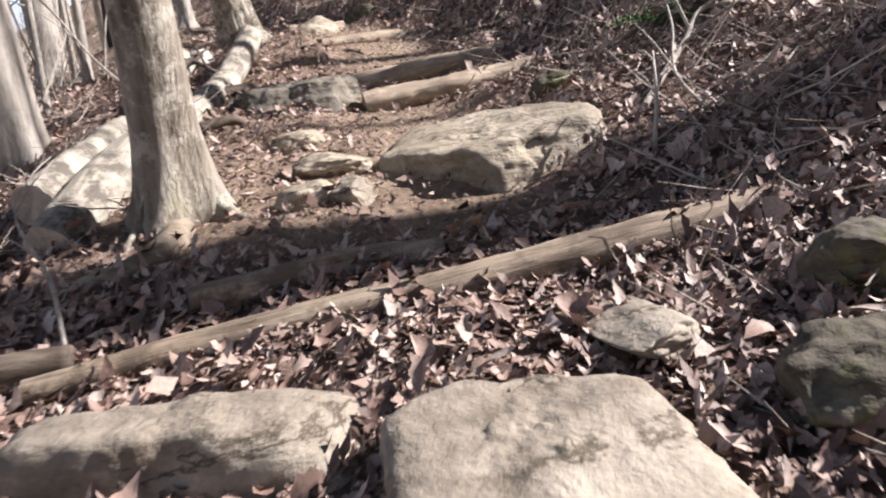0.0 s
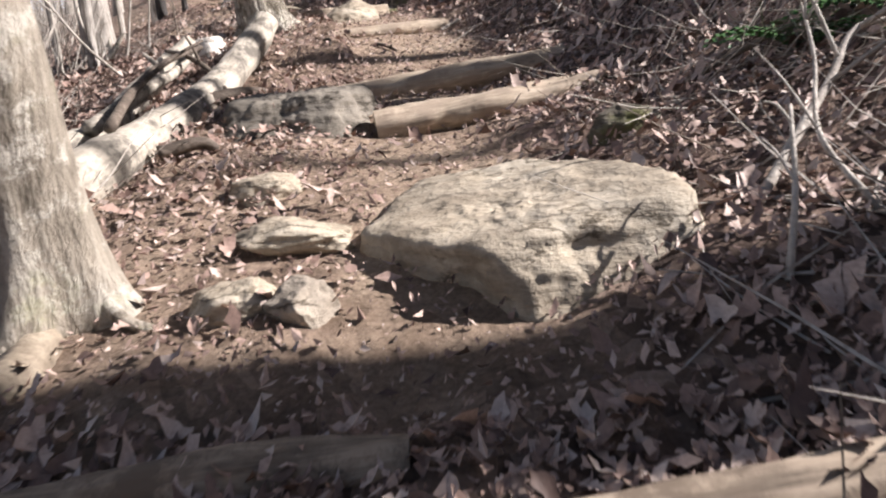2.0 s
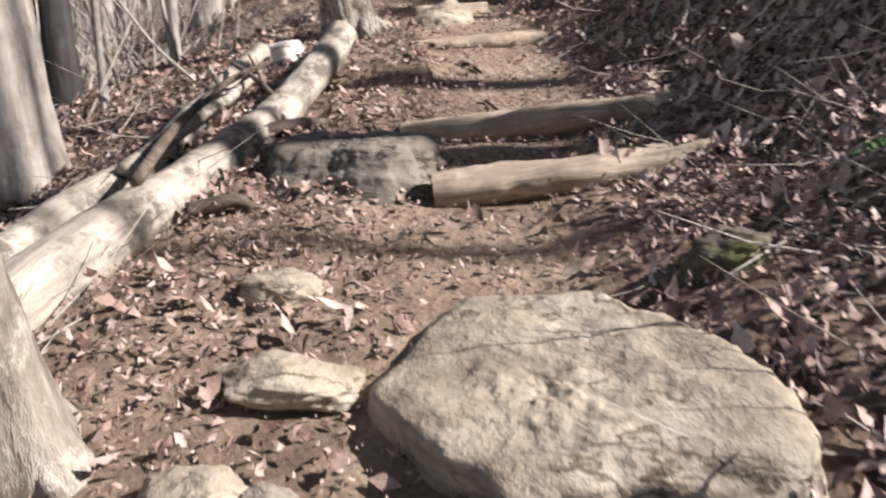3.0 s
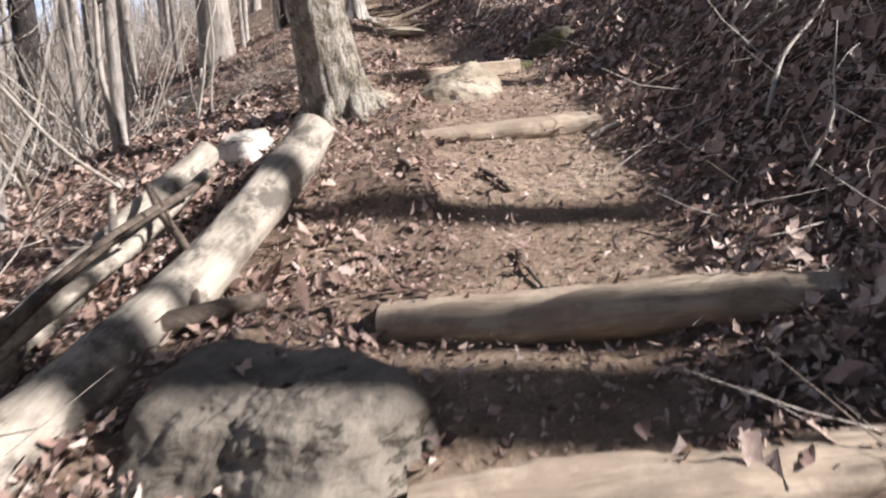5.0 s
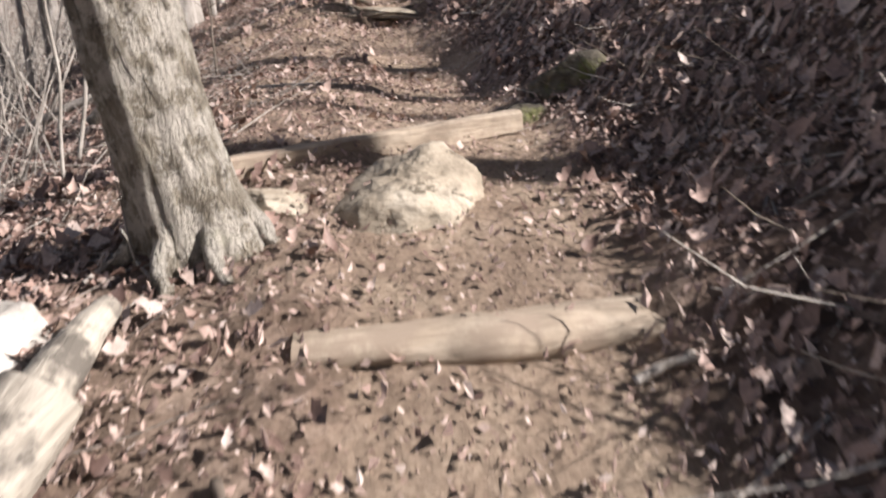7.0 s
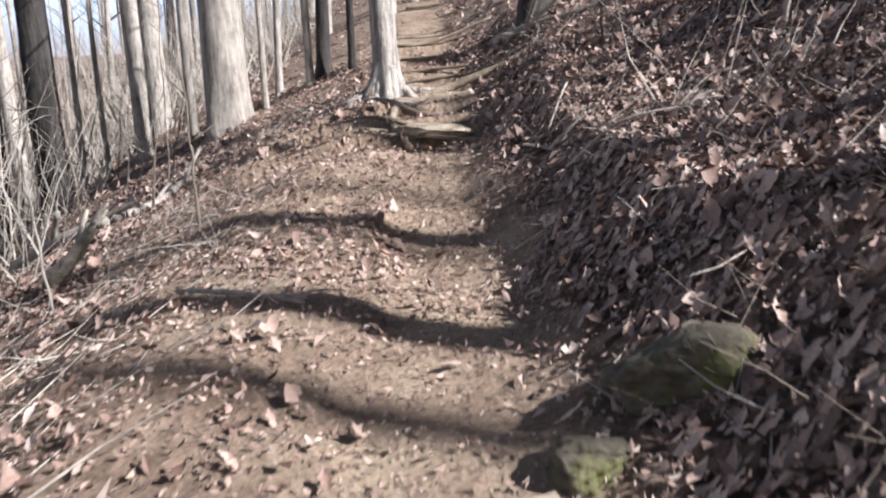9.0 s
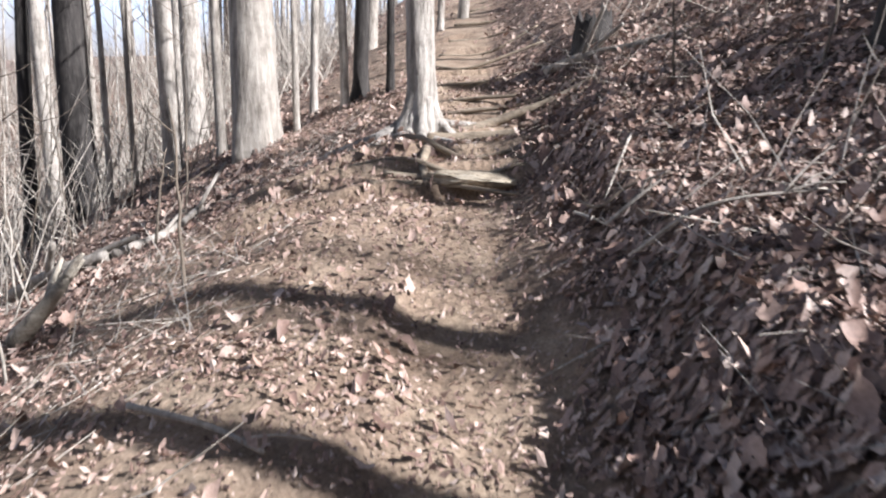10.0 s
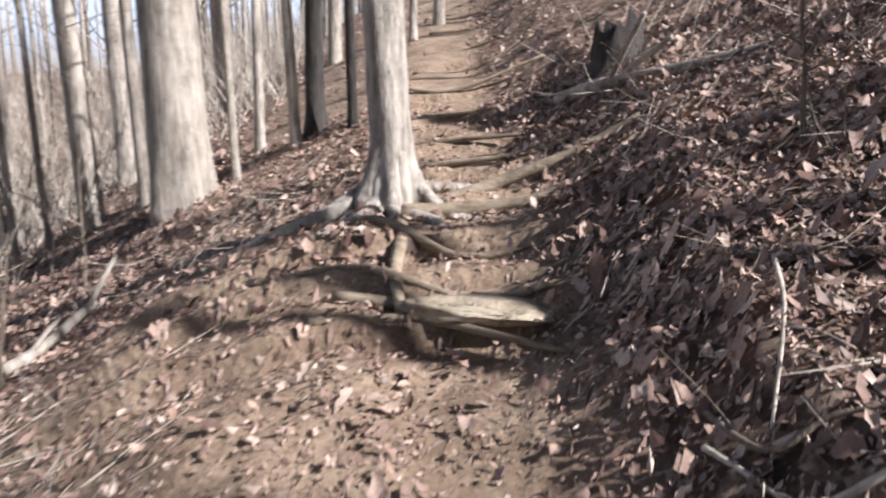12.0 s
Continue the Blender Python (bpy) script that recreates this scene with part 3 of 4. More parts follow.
block("boulder", -1.49, 9.35, gz(-1.49, 9.35) + .01, [((-.42, -.25, .86), .165), ((.5, -.35, .78), .18), ((-.15, -.9, .38), .3), ((.45, -.85, .2), .3), ((-.9, -.1, .35), .36), ((.95, .1, .2), .29), ((0, 1, .25), .27), ((0, 0, -1), .25)],
      ROCK_TAN, "pale lumpy boulder beside the trail", 22, 10, .032, .006)
block("stone", -2.66, 8.05, gz(-2.66, 8.05) + .03, [((-.05, -.25, .96), .11), ((-.2, -.9, .3), .13), ((.9, -.2, .3), .15), ((-.9, .1, .4), .15), ((0, 1, .2), .14), ((0, 0, -1), .15)],
      ROCK_WHITE, "whitish rounded stone beyond the fallen logs", 27, 8, .012, .004, 4)
stone("stone", -2.12, 9.2, (.46, .32, .18), 20, ROCK_TAN, "flat tan stone at the foot of a tree", 23, .5)
stone("stone", -4.1, 15.2, (.8, .34, .13), 6, ROCK_TAN, "flat pale stone ledge between roots", 26, .3, 4)
stone("stone", -1.3, 11.0, (.3, .36, .26), 20, ROCK_MOSS, "mossy stone at the foot of the bank", 24, .6)
stone("stone", -1.0, 11.38, (.7, .5, .4), 40, ROCK_MOSS, "dark mossy stone in the bank", 25, .66)


# ---- logs ----
def log(name, pts, radii, mat, label, seed=0, seg=18, wobble=.12, n=36, end_mat=None, category="log", flat=1.0):
    base = tagged(new(name), label, category)
    base.location = pts[0]
    p = catmull(pts, n) - np.array(pts[0])
    turn = Vector((1, 0, 0)).rotation_difference(Vector(p[-1]))
    base.rotation_mode = "QUATERNION"
    base.rotation_quaternion = turn
    p = p @ np.array(turn.to_matrix())
    rr = np.interp(np.linspace(0, 1, n), np.linspace(0, 1, len(radii)), radii)
    v, f = tube(p, rr, seg, wobble, seed, lambda i, a: 1 / math.hypot(math.cos(a), math.sin(a) / flat))
    solid("trunk", v, f[:-2], mat, base)
    for ring, tag in ((0, f[-2]), (n - 1, f[-1])):
        ev = [v[i] for i in tag]
        c = sum(ev) / len(ev)
        k = len(ev)
        inner = [c + (q - c) * .55 for q in ev]
        fs = [(i, (i + 1) % k, k + (i + 1) % k, k + i) for i in range(k)] + [tuple(range(k, 2 * k))]
        solid("cut_end", ev + inner, fs, end_mat or mat, base, smooth=False)
    return base


def on_ground(pairs, up):
    return [(x, y, float(smooth_ground(x, y)) + up) for x, y in pairs]


log("fallen_log", [(-1.5, 2.24, .55), (-.87, 2.4, .61), (.01, 2.53, .675), (.65, 2.6, .745), (1.35, 2.7, .84)], [.05, .06, .078, .084, .075], WOOD_LOG, "weathered brown log lying across the trail", 1, 22, .14, 50)
log("step_log", on_ground([(-1.05, 2.66), (-.5, 2.78), (-.05, 2.82)], .01), [.07, .08, .07], WOOD_LOG, "half-buried grey log step in the shade", 2, 14)
log("fallen_log", [(-1.97, 3.36, .92), (-1.92, 3.8, 1.13), (-1.9, 4.48, 1.38), (-1.9, 5.46, 1.62), (-1.9, 6.35, 1.9), (-1.9, 7.26, 2.31), (-1.9, 7.62, 2.53)], [.13, .155, .15, .14, .125, .125, .12], WOOD_PALE, "long bleached barkless fallen log with peeling patches and painted dapples of shade", 3, 22, .12, 60, WOOD_CUT)
log("fallen_log", [(-2.15, 3.6, 1.14), (-2.27, 4.87, 1.49), (-2.38, 5.68, 1.66), (-2.47, 6.35, 1.93), (-2.56, 7.1, 2.22), (-2.62, 7.6, 2.41)], [.11, .11, .1, .095, .085, .075], WOOD_PALE, "bleached fallen log lying along another", 4, 18, .16, 50, WOOD_CUT)
log("broken_log", [(-1.93, 7.5, 2.44), (-2.05, 7.85, 2.52), (-2.17, 8.15, 2.57)], [.075, .07, .045], WOOD_PALE, "broken splintered tip of a bleached fallen log", 8, 14, .25, 14)
log("step_log", [(-.57, 5.49, 1.535), (.05, 5.64, 1.6), (.78, 5.88, 1.71)], [.125, .15, .11], WOOD_STEP, "smooth trodden log set as a trail step", 5, 22, .3, flat=.74)
log("step_log", [(-1.02, 6.42, 1.765), (-.2, 6.51, 1.835), (.76, 6.66, 1.96)], [.12, .145, .11], WOOD_STEP, "smooth log step with shadowed front", 6, 22, .3, flat=.74)
log("step_log", [(-1.5, 8.27, 2.435), (-.9, 8.52, 2.465), (-.24, 8.8, 2.525)], [.11, .145, .12], WOOD_STEP, "flat trodden log step across the trail", 7, 20, .2, flat=.62)


def timber(a, b, wide, high, mat, label):
    # a squared beam with worn edges between two ground points
    a, b = Vector(a), Vector(b)
    base = tagged(new("step_timber"), label, "timber")
    base.location = a
    base.rotation_mode = "QUATERNION"
    base.rotation_quaternion = Vector((1, 0, 0)).rotation_difference(b - a)
    d = Vector(((b - a).length, 0, 0))
    side = d.cross(Vector((0, 0, 1))).normalized()
    up = side.cross(d).normalized()
    ring = [(-.5, -.5), (-.5, .36), (-.36, .5), (.36, .5), (.5, .36), (.5, -.5)]
    verts, faces = [], []
    n = 22
    for i in range(n):
        t = i / (n - 1)
        for j, (p, q) in enumerate(ring):
            w = 1 + .1 * noise.noise(Vector((t * 9, j * 3.1, 4))) + .05 * noise.noise(Vector((t * 30, j * 3.1, 9)))
            verts.append(d * t + side * p * wide * w + up * q * high * w)
    k = len(ring)
    for i in range(n - 1):
        for j in range(k):
            faces.append((i * k + j, i * k + (j + 1) % k, (i + 1) * k + (j + 1) % k, (i + 1) * k + j))
    solid("beam", verts, faces, mat, base, smooth=False)
    for r in (0, n - 1):
        solid("cut_end", [verts[r * k + j] for j in range(k)], [tuple(range(k))], mat, base, smooth=False)
    return base


timber((-2.62, 9.28, gz(-2.62, 9.28) + .05), (-1.27, 10.6, 3.02), .14, .13, WOOD_STEP, "squared pale timber step angled across the trail")

# ---- exposed roots ----
def root(pairs, r0, r1, seed, up=.0, parent=None, mat=ROOT):
    pts = [(x, y, gz(x, y) + up) for x, y in pairs]
    n = 6 * len(pts)
    p = catmull(pts, n)
    rr = np.linspace(r0, r1, n)
    v, f = tube(p, rr, 8, .2, seed)
    if parent is None:
        return tagged(solid("tree_root", v, f, mat), "bare tree root crossing the dirt trail", "root", "roots across the trail")
    o = np.array(parent.location)
    return solid("root", [q - o for q in v], f, mat, parent)


root([(-5.35, 16.5), (-4.9, 16.73), (-4.3, 16.95), (-3.7, 17.1)], .085, .03, 1, .03, tree_main, ROOT)
root([(-5.4, 16.45), (-5.0, 15.95), (-4.7, 15.4), (-4.4, 15.0)], .065, .03, 2, .01, tree_main, ROOT)
root([(-5.35, 16.55), (-4.9, 17.05), (-4.2, 17.4), (-3.8, 17.5)], .075, .025, 3, .03, tree_main, ROOT)
root([(-5.65, 16.5), (-6.1, 16.1), (-6.7, 15.9), (-7.3, 15.5)], .07, .03, 4, .01, tree_main, BARK_PALE)
root([(-5.5, 16.4), (-5.35, 16.0), (-5.5, 15.6)], .06, .03, 5, .01, tree_main, BARK_PALE)
root([(-1.32, 3.32), (-1.3, 3.12), (-1.48, 2.94), (-1.85, 2.8), (-2.2, 2.72)], .09, .045, 6, -.01, tree_one, ROOT)
for i, line in enumerate([[(-6.2, 15.7), (-5.2, 15.75), (-4.6, 15.85), (-3.9, 15.9)], [(-5.6, 15.2), (-4.9, 15.4), (-4.3, 15.5), (-3.75, 15.6)], [(-4.9, 15.15), (-4.3, 15.3), (-3.7, 15.5)],
                          [(-4.75, 14.75), (-4.3, 15.02), (-3.5, 15.15)], [(-6.6, 17.4), (-5.7, 17.6), (-4.8, 17.8), (-4.3, 17.9)], [(-6.9, 18.2), (-5.9, 18.4), (-5.0, 18.6)],
                          [(-7.3, 19.2), (-6.4, 19.4), (-5.5, 19.7)], [(-7.8, 20.4), (-6.9, 20.6), (-6.1, 21)], [(-8.4, 21.8), (-7.6, 22), (-6.8, 22.3)], [(-9.2, 23.4), (-8.4, 23.7), (-7.6, 24)],
                          [(-10.4, 25.8), (-9.5, 26.2), (-8.6, 26.6)], [(-11.6, 28.5), (-10.8, 28.9), (-9.9, 29.2)]]):
    q = random.Random(600 + i)
    line = [(x + q.uniform(-.15, .15), y + q.uniform(-.16, .16)) for x, y in line]
    root(line, q.uniform(.034, .055), .016, 10 + i, q.uniform(.0, .018))


def buttress(parent, r, angles, reach, thick, mat, seed):
    # surface roots that leave the trunk's foot and dive into the soil
    q = random.Random(seed)
    bx, by, bz = parent.location
    for a in angles:
        a = radians(a)
        n = reach * q.uniform(.75, 1.25)
        pts = []
        for d, h in ((r * .55, .34), (r * 1.0, .17), (r * 1.5, .06), (r * 1.5 + n * .45, .02), (r * 1.5 + n, -.05)):
            w = a + q.uniform(-.16, .16) * (d / (n + r))
            x, y = bx + d * math.cos(w), by + d * math.sin(w)
            pts.append((d * math.cos(w), d * math.sin(w), (gz(x, y) - bz) * min(1, d / r * .8) + h))
        p = catmull(pts, 22)
        v, f = tube(p, np.linspace(thick, thick * .35, 22), 9, .22, seed + int(a * 10))
        solid("root", v, f, mat, parent)


buttress(tree_main, .165, (-95, -60, -30, 5, 40, 170, 215, 245), .7, .085, BARK_PALE, 41)
buttress(tree_two, .2, (-80, -35, 10, 215), .12, .06, BARK_ROUGH, 42)
buttress(tree_one, .15, (-95, -15, 235), .22, .042, BARK_GREY, 43)


# ---- leaf litter ----
def leaf_cloud(name, x, y, size, lift, tiltmax, seed, label, lobed=True, mat=None):
    g = np.random.default_rng(seed)
    n = len(x)
    z = ground(x, y)
    e = .06
    sx, sy = (ground(x + e, y) - z) / e, (ground(x, y + e) - z) / e
    if lobed:  # midrib points and two lobed sides
        prof_t = np.array([0, .2, .38, .55, .8, 1.0])
        prof_w = np.array([.03, .25, .12, .34, .14, .02])
        k = len(prof_t)
        base = np.zeros((3 * k, 2))
        base[:k, 0] = prof_t - .5
        base[k:2 * k, 0], base[k:2 * k, 1] = prof_t - .5 + .05, prof_w
        base[2 * k:, 0], base[2 * k:, 1] = prof_t - .5 - .03, -prof_w[[0, 1, 2, 3, 4, 5]] * np.array([1, .7, 1.5, .8, 1.3, 1])
        f = []
        for i in range(k - 1):
            f.append((i, i + 1, k + i + 1, k + i))
            f.append((i + 1, i, 2 * k + i, 2 * k + i + 1))
        m = 3 * k
    else:  # a curled scrap
        base = np.array([(-.5, 0), (-.1, .27), (.5, .05), (.05, -.24)])
        f, m = [(0, 2, 1), (0, 3, 2)], 4
    curl, fold = g.uniform(-.6, 1.3, n), g.uniform(-.4, 1.2, n)
    wid = g.uniform(.65, 1.2, n)
    lx = base[None, :, 0] * size[:, None]
    ly = base[None, :, 1] * (size * wid)[:, None]
    lz = curl[:, None] * lx ** 2 / size[:, None] * 1.3 + fold[:, None] * np.abs(ly) * .7 + g.normal(0, .035, (n, m)) * size[:, None]
    a = g.uniform(0, 2 * np.pi, n)
    ta, tb = np.clip(g.normal(0, tiltmax, n), -.8, .8), np.clip(g.normal(0, tiltmax, n), -.8, .8)
    wx = lx * np.cos(a)[:, None] - ly * np.sin(a)[:, None]
    wy = lx * np.sin(a)[:, None] + ly * np.cos(a)[:, None]
    wz = lz + wx * (sx + ta)[:, None] + wy * (sy + tb)[:, None]
    reach = (np.abs(ta) + np.abs(tb)) * size * .3
    verts = np.stack([wx + x[:, None], wy + y[:, None], wz + (z + lift * g.random(n) + reach + .004)[:, None]], -1).reshape(-1, 3)
    q = len(f[0])
    faces = (np.arange(n)[:, None, None] * m + np.array(f)[None]).reshape(-1, q)
    me = bpy.data.meshes.new(name)
    me.vertices.add(len(verts))
    me.vertices.foreach_set("co", verts.astype(np.float32).reshape(-1))
    me.loops.add(faces.size)
    me.loops.foreach_set("vertex_index", faces.reshape(-1).astype(np.int32))
    me.polygons.add(len(faces))
    me.polygons.foreach_set("loop_start", np.arange(0, faces.size, q, dtype=np.int32))
    me.materials.append(mat or LEAF)
    me.polygons.foreach_set("use_smooth", [lobed] * len(faces))
    me.update(calc_edges=True)
    return tagged(new(name, me), label, "leaves", kind="stuff")


def scatter(n, lo, hi, seed, keep_trail, power=1.0):
    g = np.random.default_rng(seed)
    x, y = g.uniform(lo[0], hi[0], n), g.uniform(lo[1], hi[1], n)
    b = bare(x, y)
    drift = .6 + .4 * lattice(x * .8, y * .8, 31)
    keep = g.random(n) < (keep_trail + (1 - keep_trail) * (1 - b) ** 1.5) * drift ** power
    return x[keep], y[keep], g


x, y, g = scatter(56000, (-5.5, .3), (3.4, 12.5), 41, .03)
leaf_cloud("leaf_litter", x, y, np.clip(g.lognormal(-2.82, .36, len(x)), .03, .125), .04, .45, 51, "curled brown and tan dead oak leaves covering the slope")
x, y, g = scatter(9000, (-2.6, .3), (2.6, 2.9), 46, .6, .2)
leaf_cloud("leaf_litter", x, y, np.clip(g.lognormal(-2.9, .34, len(x)), .03, .11), .03, .3, 56, "flat-lying tan and pinkish dead leaves below the fallen log")
x, y, g = scatter(54000, (-11, 12), (1.0, 20), 42, .03)
leaf_cloud("leaf_litter", x, y, np.clip(g.lognormal(-2.76, .36, len(x)), .03, .13), .04, .45, 52, "curled brown and tan dead oak leaves covering the slope")
x, y, g = scatter(170000, (-5.5, .3), (3.4, 12.5), 44, .3, .4)
leaf_cloud("leaf_scraps", x, y, g.lognormal(-3.6, .38, len(x)), .03, .5, 54, "small broken scraps of dry brown leaves", False)
x, y, g = scatter(160000, (-11, 12), (1.0, 20), 45, .25, .4)
leaf_cloud("leaf_scraps", x, y, g.lognormal(-3.5, .38, len(x)), .03, .5, 55, "small broken scraps of dry brown leaves", False)
x, y, g = scatter(90000, (-32, 1), (10, 42), 43, .05)
out = ~(((x > -5.5) & (x < 3.4) & (y < 12.5)) | ((x > -11) & (x < 1) & (y > 11.5) & (y < 20)))
x, y = x[out], y[out]
leaf_cloud("leaf_litter", x, y, g.lognormal(-2.45, .3, len(x)), .04, .5, 53, "brown dead leaves on the farther forest floor", False)
# crumbs on the trodden dirt
g = np.random.default_rng(60)
x, y = g.uniform(-6, 1.2, 90000), g.uniform(.5, 17.5, 90000)
t = bare(x, y)
keep = g.random(len(x)) < t * .5
leaf_cloud("leaf_crumbs", x[keep], y[keep], g.lognormal(-4.0, .4, int(keep.sum())), .004, .35, 61, "crumbled leaf bits and grit on the trodden dirt", False)


# ---- twigs and saplings ----
def sapling(x, y, h, r, mat, label, seed, lean=(0, 0), branches=5, name="sapling"):
    rr = random.Random(seed)
    base = tagged(new(name), label, "sapling", "thin saplings and stems")
    base.location = (x, y, gz(x, y))
    n = 9
    pts = [np.array((lean[0] * h * i / n + rr.uniform(-.02, .02) * h * .5, lean[1] * h * i / n + rr.uniform(-.02, .02) * h * .5, h * i / n - (.1 if i == 0 else 0))) for i in range(n + 1)]
    p = catmull(pts, 18)
    v, f = tube(p, np.linspace(r, r * .3, 18), 6)
    solid("stem", v, f, mat, base)
    for i in range(branches):
        k = rr.randint(6, 16)
        a = rr.uniform(0, 6.28)
        ln = h * rr.uniform(.12, .3)
        q = [p[k], p[k] + np.array((math.cos(a) * ln * .5, math.sin(a) * ln * .5, ln * rr.uniform(.1, .4))), p[k] + np.array((math.cos(a + .3) * ln, math.sin(a + .3) * ln, ln * rr.uniform(.3, .8)))]
        v, f = tube(catmull(q, 6), np.linspace(r * .45, r * .12, 6), 4)
        solid("branch", v, f, mat, base)
    return base


rnd = random.Random(12)
for i in range(40):
    x, y = rnd.uniform(-9, -3.6), rnd.uniform(5.6, 11.0)
    sapling(x, y, rnd.uniform(1.4, 4.5), rnd.uniform(.008, .024), rnd.choice((TWIG_PALE, TWIG_PALE, TWIG_BROWN)), "thin bare pale sapling on the forest floor", 300 + i, (rnd.uniform(-.25, .25), rnd.uniform(-.2, .2)))
for i in range(34):
    x, y = rnd.uniform(-14, -5.5), rnd.uniform(12, 19)
    u, y0 = trail_uv(np.array([x]), np.array([y]))
    if u[0] < -3.2:
        sapling(x, y, rnd.uniform(.8, 3.6), rnd.uniform(.006, .02), rnd.choice((TWIG_PALE, TWIG_BROWN)), "thin bare sapling on the lower slope", 400 + i, (rnd.uniform(-.25, .25), rnd.uniform(-.2, .2)))


def twig_cloud(name, x, y, length, upright, mat, seed, label, thick=.012, category="brush"):
    """Many thin crooked stems as one mesh: lying on the ground, or upright."""
    g = np.random.default_rng(seed)
    n = len(x)
    z = ground(x, y)
    a = g.uniform(0, 2 * np.pi, n)
    e = .1
    slope = ((ground(x + e * np.cos(a), y + e * np.sin(a)) - z) / e)
    up = np.clip(g.normal(upright, .3, n), .03, 3)
    d = np.stack([np.cos(a), np.sin(a), slope + up], -1)
    d /= np.linalg.norm(d, axis=1)[:, None]
    kink = g.normal(0, .18, (n, 3))
    kink[:, 2] = np.abs(kink[:, 2])
    p0 = np.stack([x, y, z + .004], -1)
    p1 = p0 + d * (length * .5)[:, None]
    d2 = d + kink
    d2 /= np.linalg.norm(d2, axis=1)[:, None]
    p2 = p1 + d2 * (length * .5)[:, None]
    s = np.stack([-np.sin(a), np.cos(a), np.zeros(n)], -1)
    t = np.cross(s, d)
    r = thick * g.uniform(.4, 1.0, n)
    rings = []
    for p, w in ((p0, 1.0), (p1, .75), (p2, .3)):
        for k in range(3):
            b = 2 * np.pi * k / 3
            rings.append(p + (r * w)[:, None] * (np.cos(b) * s + np.sin(b) * t))
    verts = np.stack(rings, 1).reshape(-1, 3)
    f = [(i * 3 + k, i * 3 + (k + 1) % 3, (i + 1) * 3 + (k + 1) % 3, (i + 1) * 3 + k) for i in range(2) for k in range(3)]
    faces = (np.arange(n)[:, None, None] * 9 + np.array(f)[None]).reshape(-1, 4)
    me = bpy.data.meshes.new(name)
    me.from_pydata(verts.tolist(), [], faces.tolist())
    me.materials.append(mat)
    return tagged(new(name, me), label, category, kind="stuff")


def off_trail(n, lo, hi, seed, side, gap):
    g = np.random.default_rng(seed)
    x, y = g.uniform(lo[0], hi[0], n), g.uniform(lo[1], hi[1], n)
    u, y0 = trail_uv(x, y)
    keep = (u * side > gap) & (lattice(x * .6, y * .6, seed) > -.35)
    return x[keep], y[keep], g


x, y, g = off_trail(2600, (-4, 1), (3.2, 19), 71, 1, .75)
twig_cloud("fallen_twigs", x, y, g.uniform(.15, .7, len(x)), .06, TWIG_PALE, 72, "thin pale dead twigs lying on the bank", .007)
x, y, g = off_trail(2400, (-4.5, 1), (3.4, 20), 73, 1, .8)
twig_cloud("brush_stems", x, y, g.uniform(.15, .55, len(x)), .8, TWIG_BROWN, 74, "short dry brown stems on the bank", .005)
x, y, g = off_trail(3600, (-10, 3), (-1, 18), 75, -1, 1.4)
twig_cloud("fallen_twigs", x, y, g.uniform(.15, .8, len(x)), .06, TWIG_PALE, 76, "thin pale dead twigs on the forest floor", .007)
x, y, g = off_trail(6500, (-24, 4), (-4, 32), 77, -1, 3.4)
twig_cloud("undergrowth", x, y, g.uniform(.5, 2.6, len(x)), 1.8, TWIG_PALE, 78, "pale bare undergrowth stems among the trees", .013)
x, y, g = off_trail(9000, (-70, 4), (-12, 75), 79, -1, 7)
twig_cloud("undergrowth", x, y, g.uniform(1.5, 5.5, len(x)), 2.2, TWIG_PALE, 80, "pale bare undergrowth stems farther in the wood", .022)


# ---- single branches and small growth ----
def branch(pts, r0, r1, mat, label, seed, forks=2, category="branch", name="dead_branch"):
    base = tagged(new(name), label, category)
    o = np.array(pts[0], float)
    base.location = pts[0]
    p = catmull([np.array(q, float) - o for q in pts], 6 * len(pts))
    v, f = tube(p, np.linspace(r0, r1, len(p)), 7, .15, seed)
    solid("stem", v, f, mat, base)
    rr = random.Random(seed)
    for i in range(forks):
        k = rr.randint(len(p) // 3, len(p) - 2)
        ln = np.linalg.norm(p[-1] - p[0]) * rr.uniform(.2, .45)
        d = p[k + 1] - p[k]
        d = d / np.linalg.norm(d) + np.array([rr.uniform(-.8, .8), rr.uniform(-.8, .8), rr.uniform(.0, .6)])
        d /= np.linalg.norm(d)
        q = [p[k], p[k] + d * ln * .5 + np.array([0, 0, .02]), p[k] + d * ln]
        v, f = tube(catmull(q, 7), np.linspace(r0 * .5, r1 * .5, 7), 5, .1, seed + i)
        solid("side_twig", v, f, mat, base)
    return base


def lying(pairs, up=.015):
    return [(x, y, gz(x, y) + up + dz) for x, y, dz in pairs]


branch(lying([(1.0, 3.59, 0), (1.19, 3.81, .06), (1.42, 4.08, .12), (1.6, 4.28, .16), (1.8, 4.32, .1)]), .02, .012, TWIG_PALE, "bleached crooked dead branch on the bank", 1, 5)
branch(lying([(1.3, 3.45, 0), (1.25, 3.75, .1), (1.35, 4.05, .25), (1.38, 4.3, .4)]), .012, .005, TWIG_PALE, "thin pale branch rising from the bank", 2, 4)
branch(lying([(.95, 3.2, 0), (1.02, 3.35, .15), (1.08, 3.55, .3)]), .012, .006, TWIG_PALE, "thin grey twig standing in leaves", 3, 2)
branch(lying([(1.05, 5.0, 0), (1.35, 5.0, .05), (1.75, 4.85, .12)]), .018, .01, TWIG_BROWN, "brown dead branch lying over leaves", 4, 3)
branch(lying([(.55, 7.79, .0), (.65, 8.05, .12), (.84, 8.3, .12), (.95, 8.5, .15)]), .013, .007, TWIG_PALE, "pale broken branch on the dark bank", 5, 4)
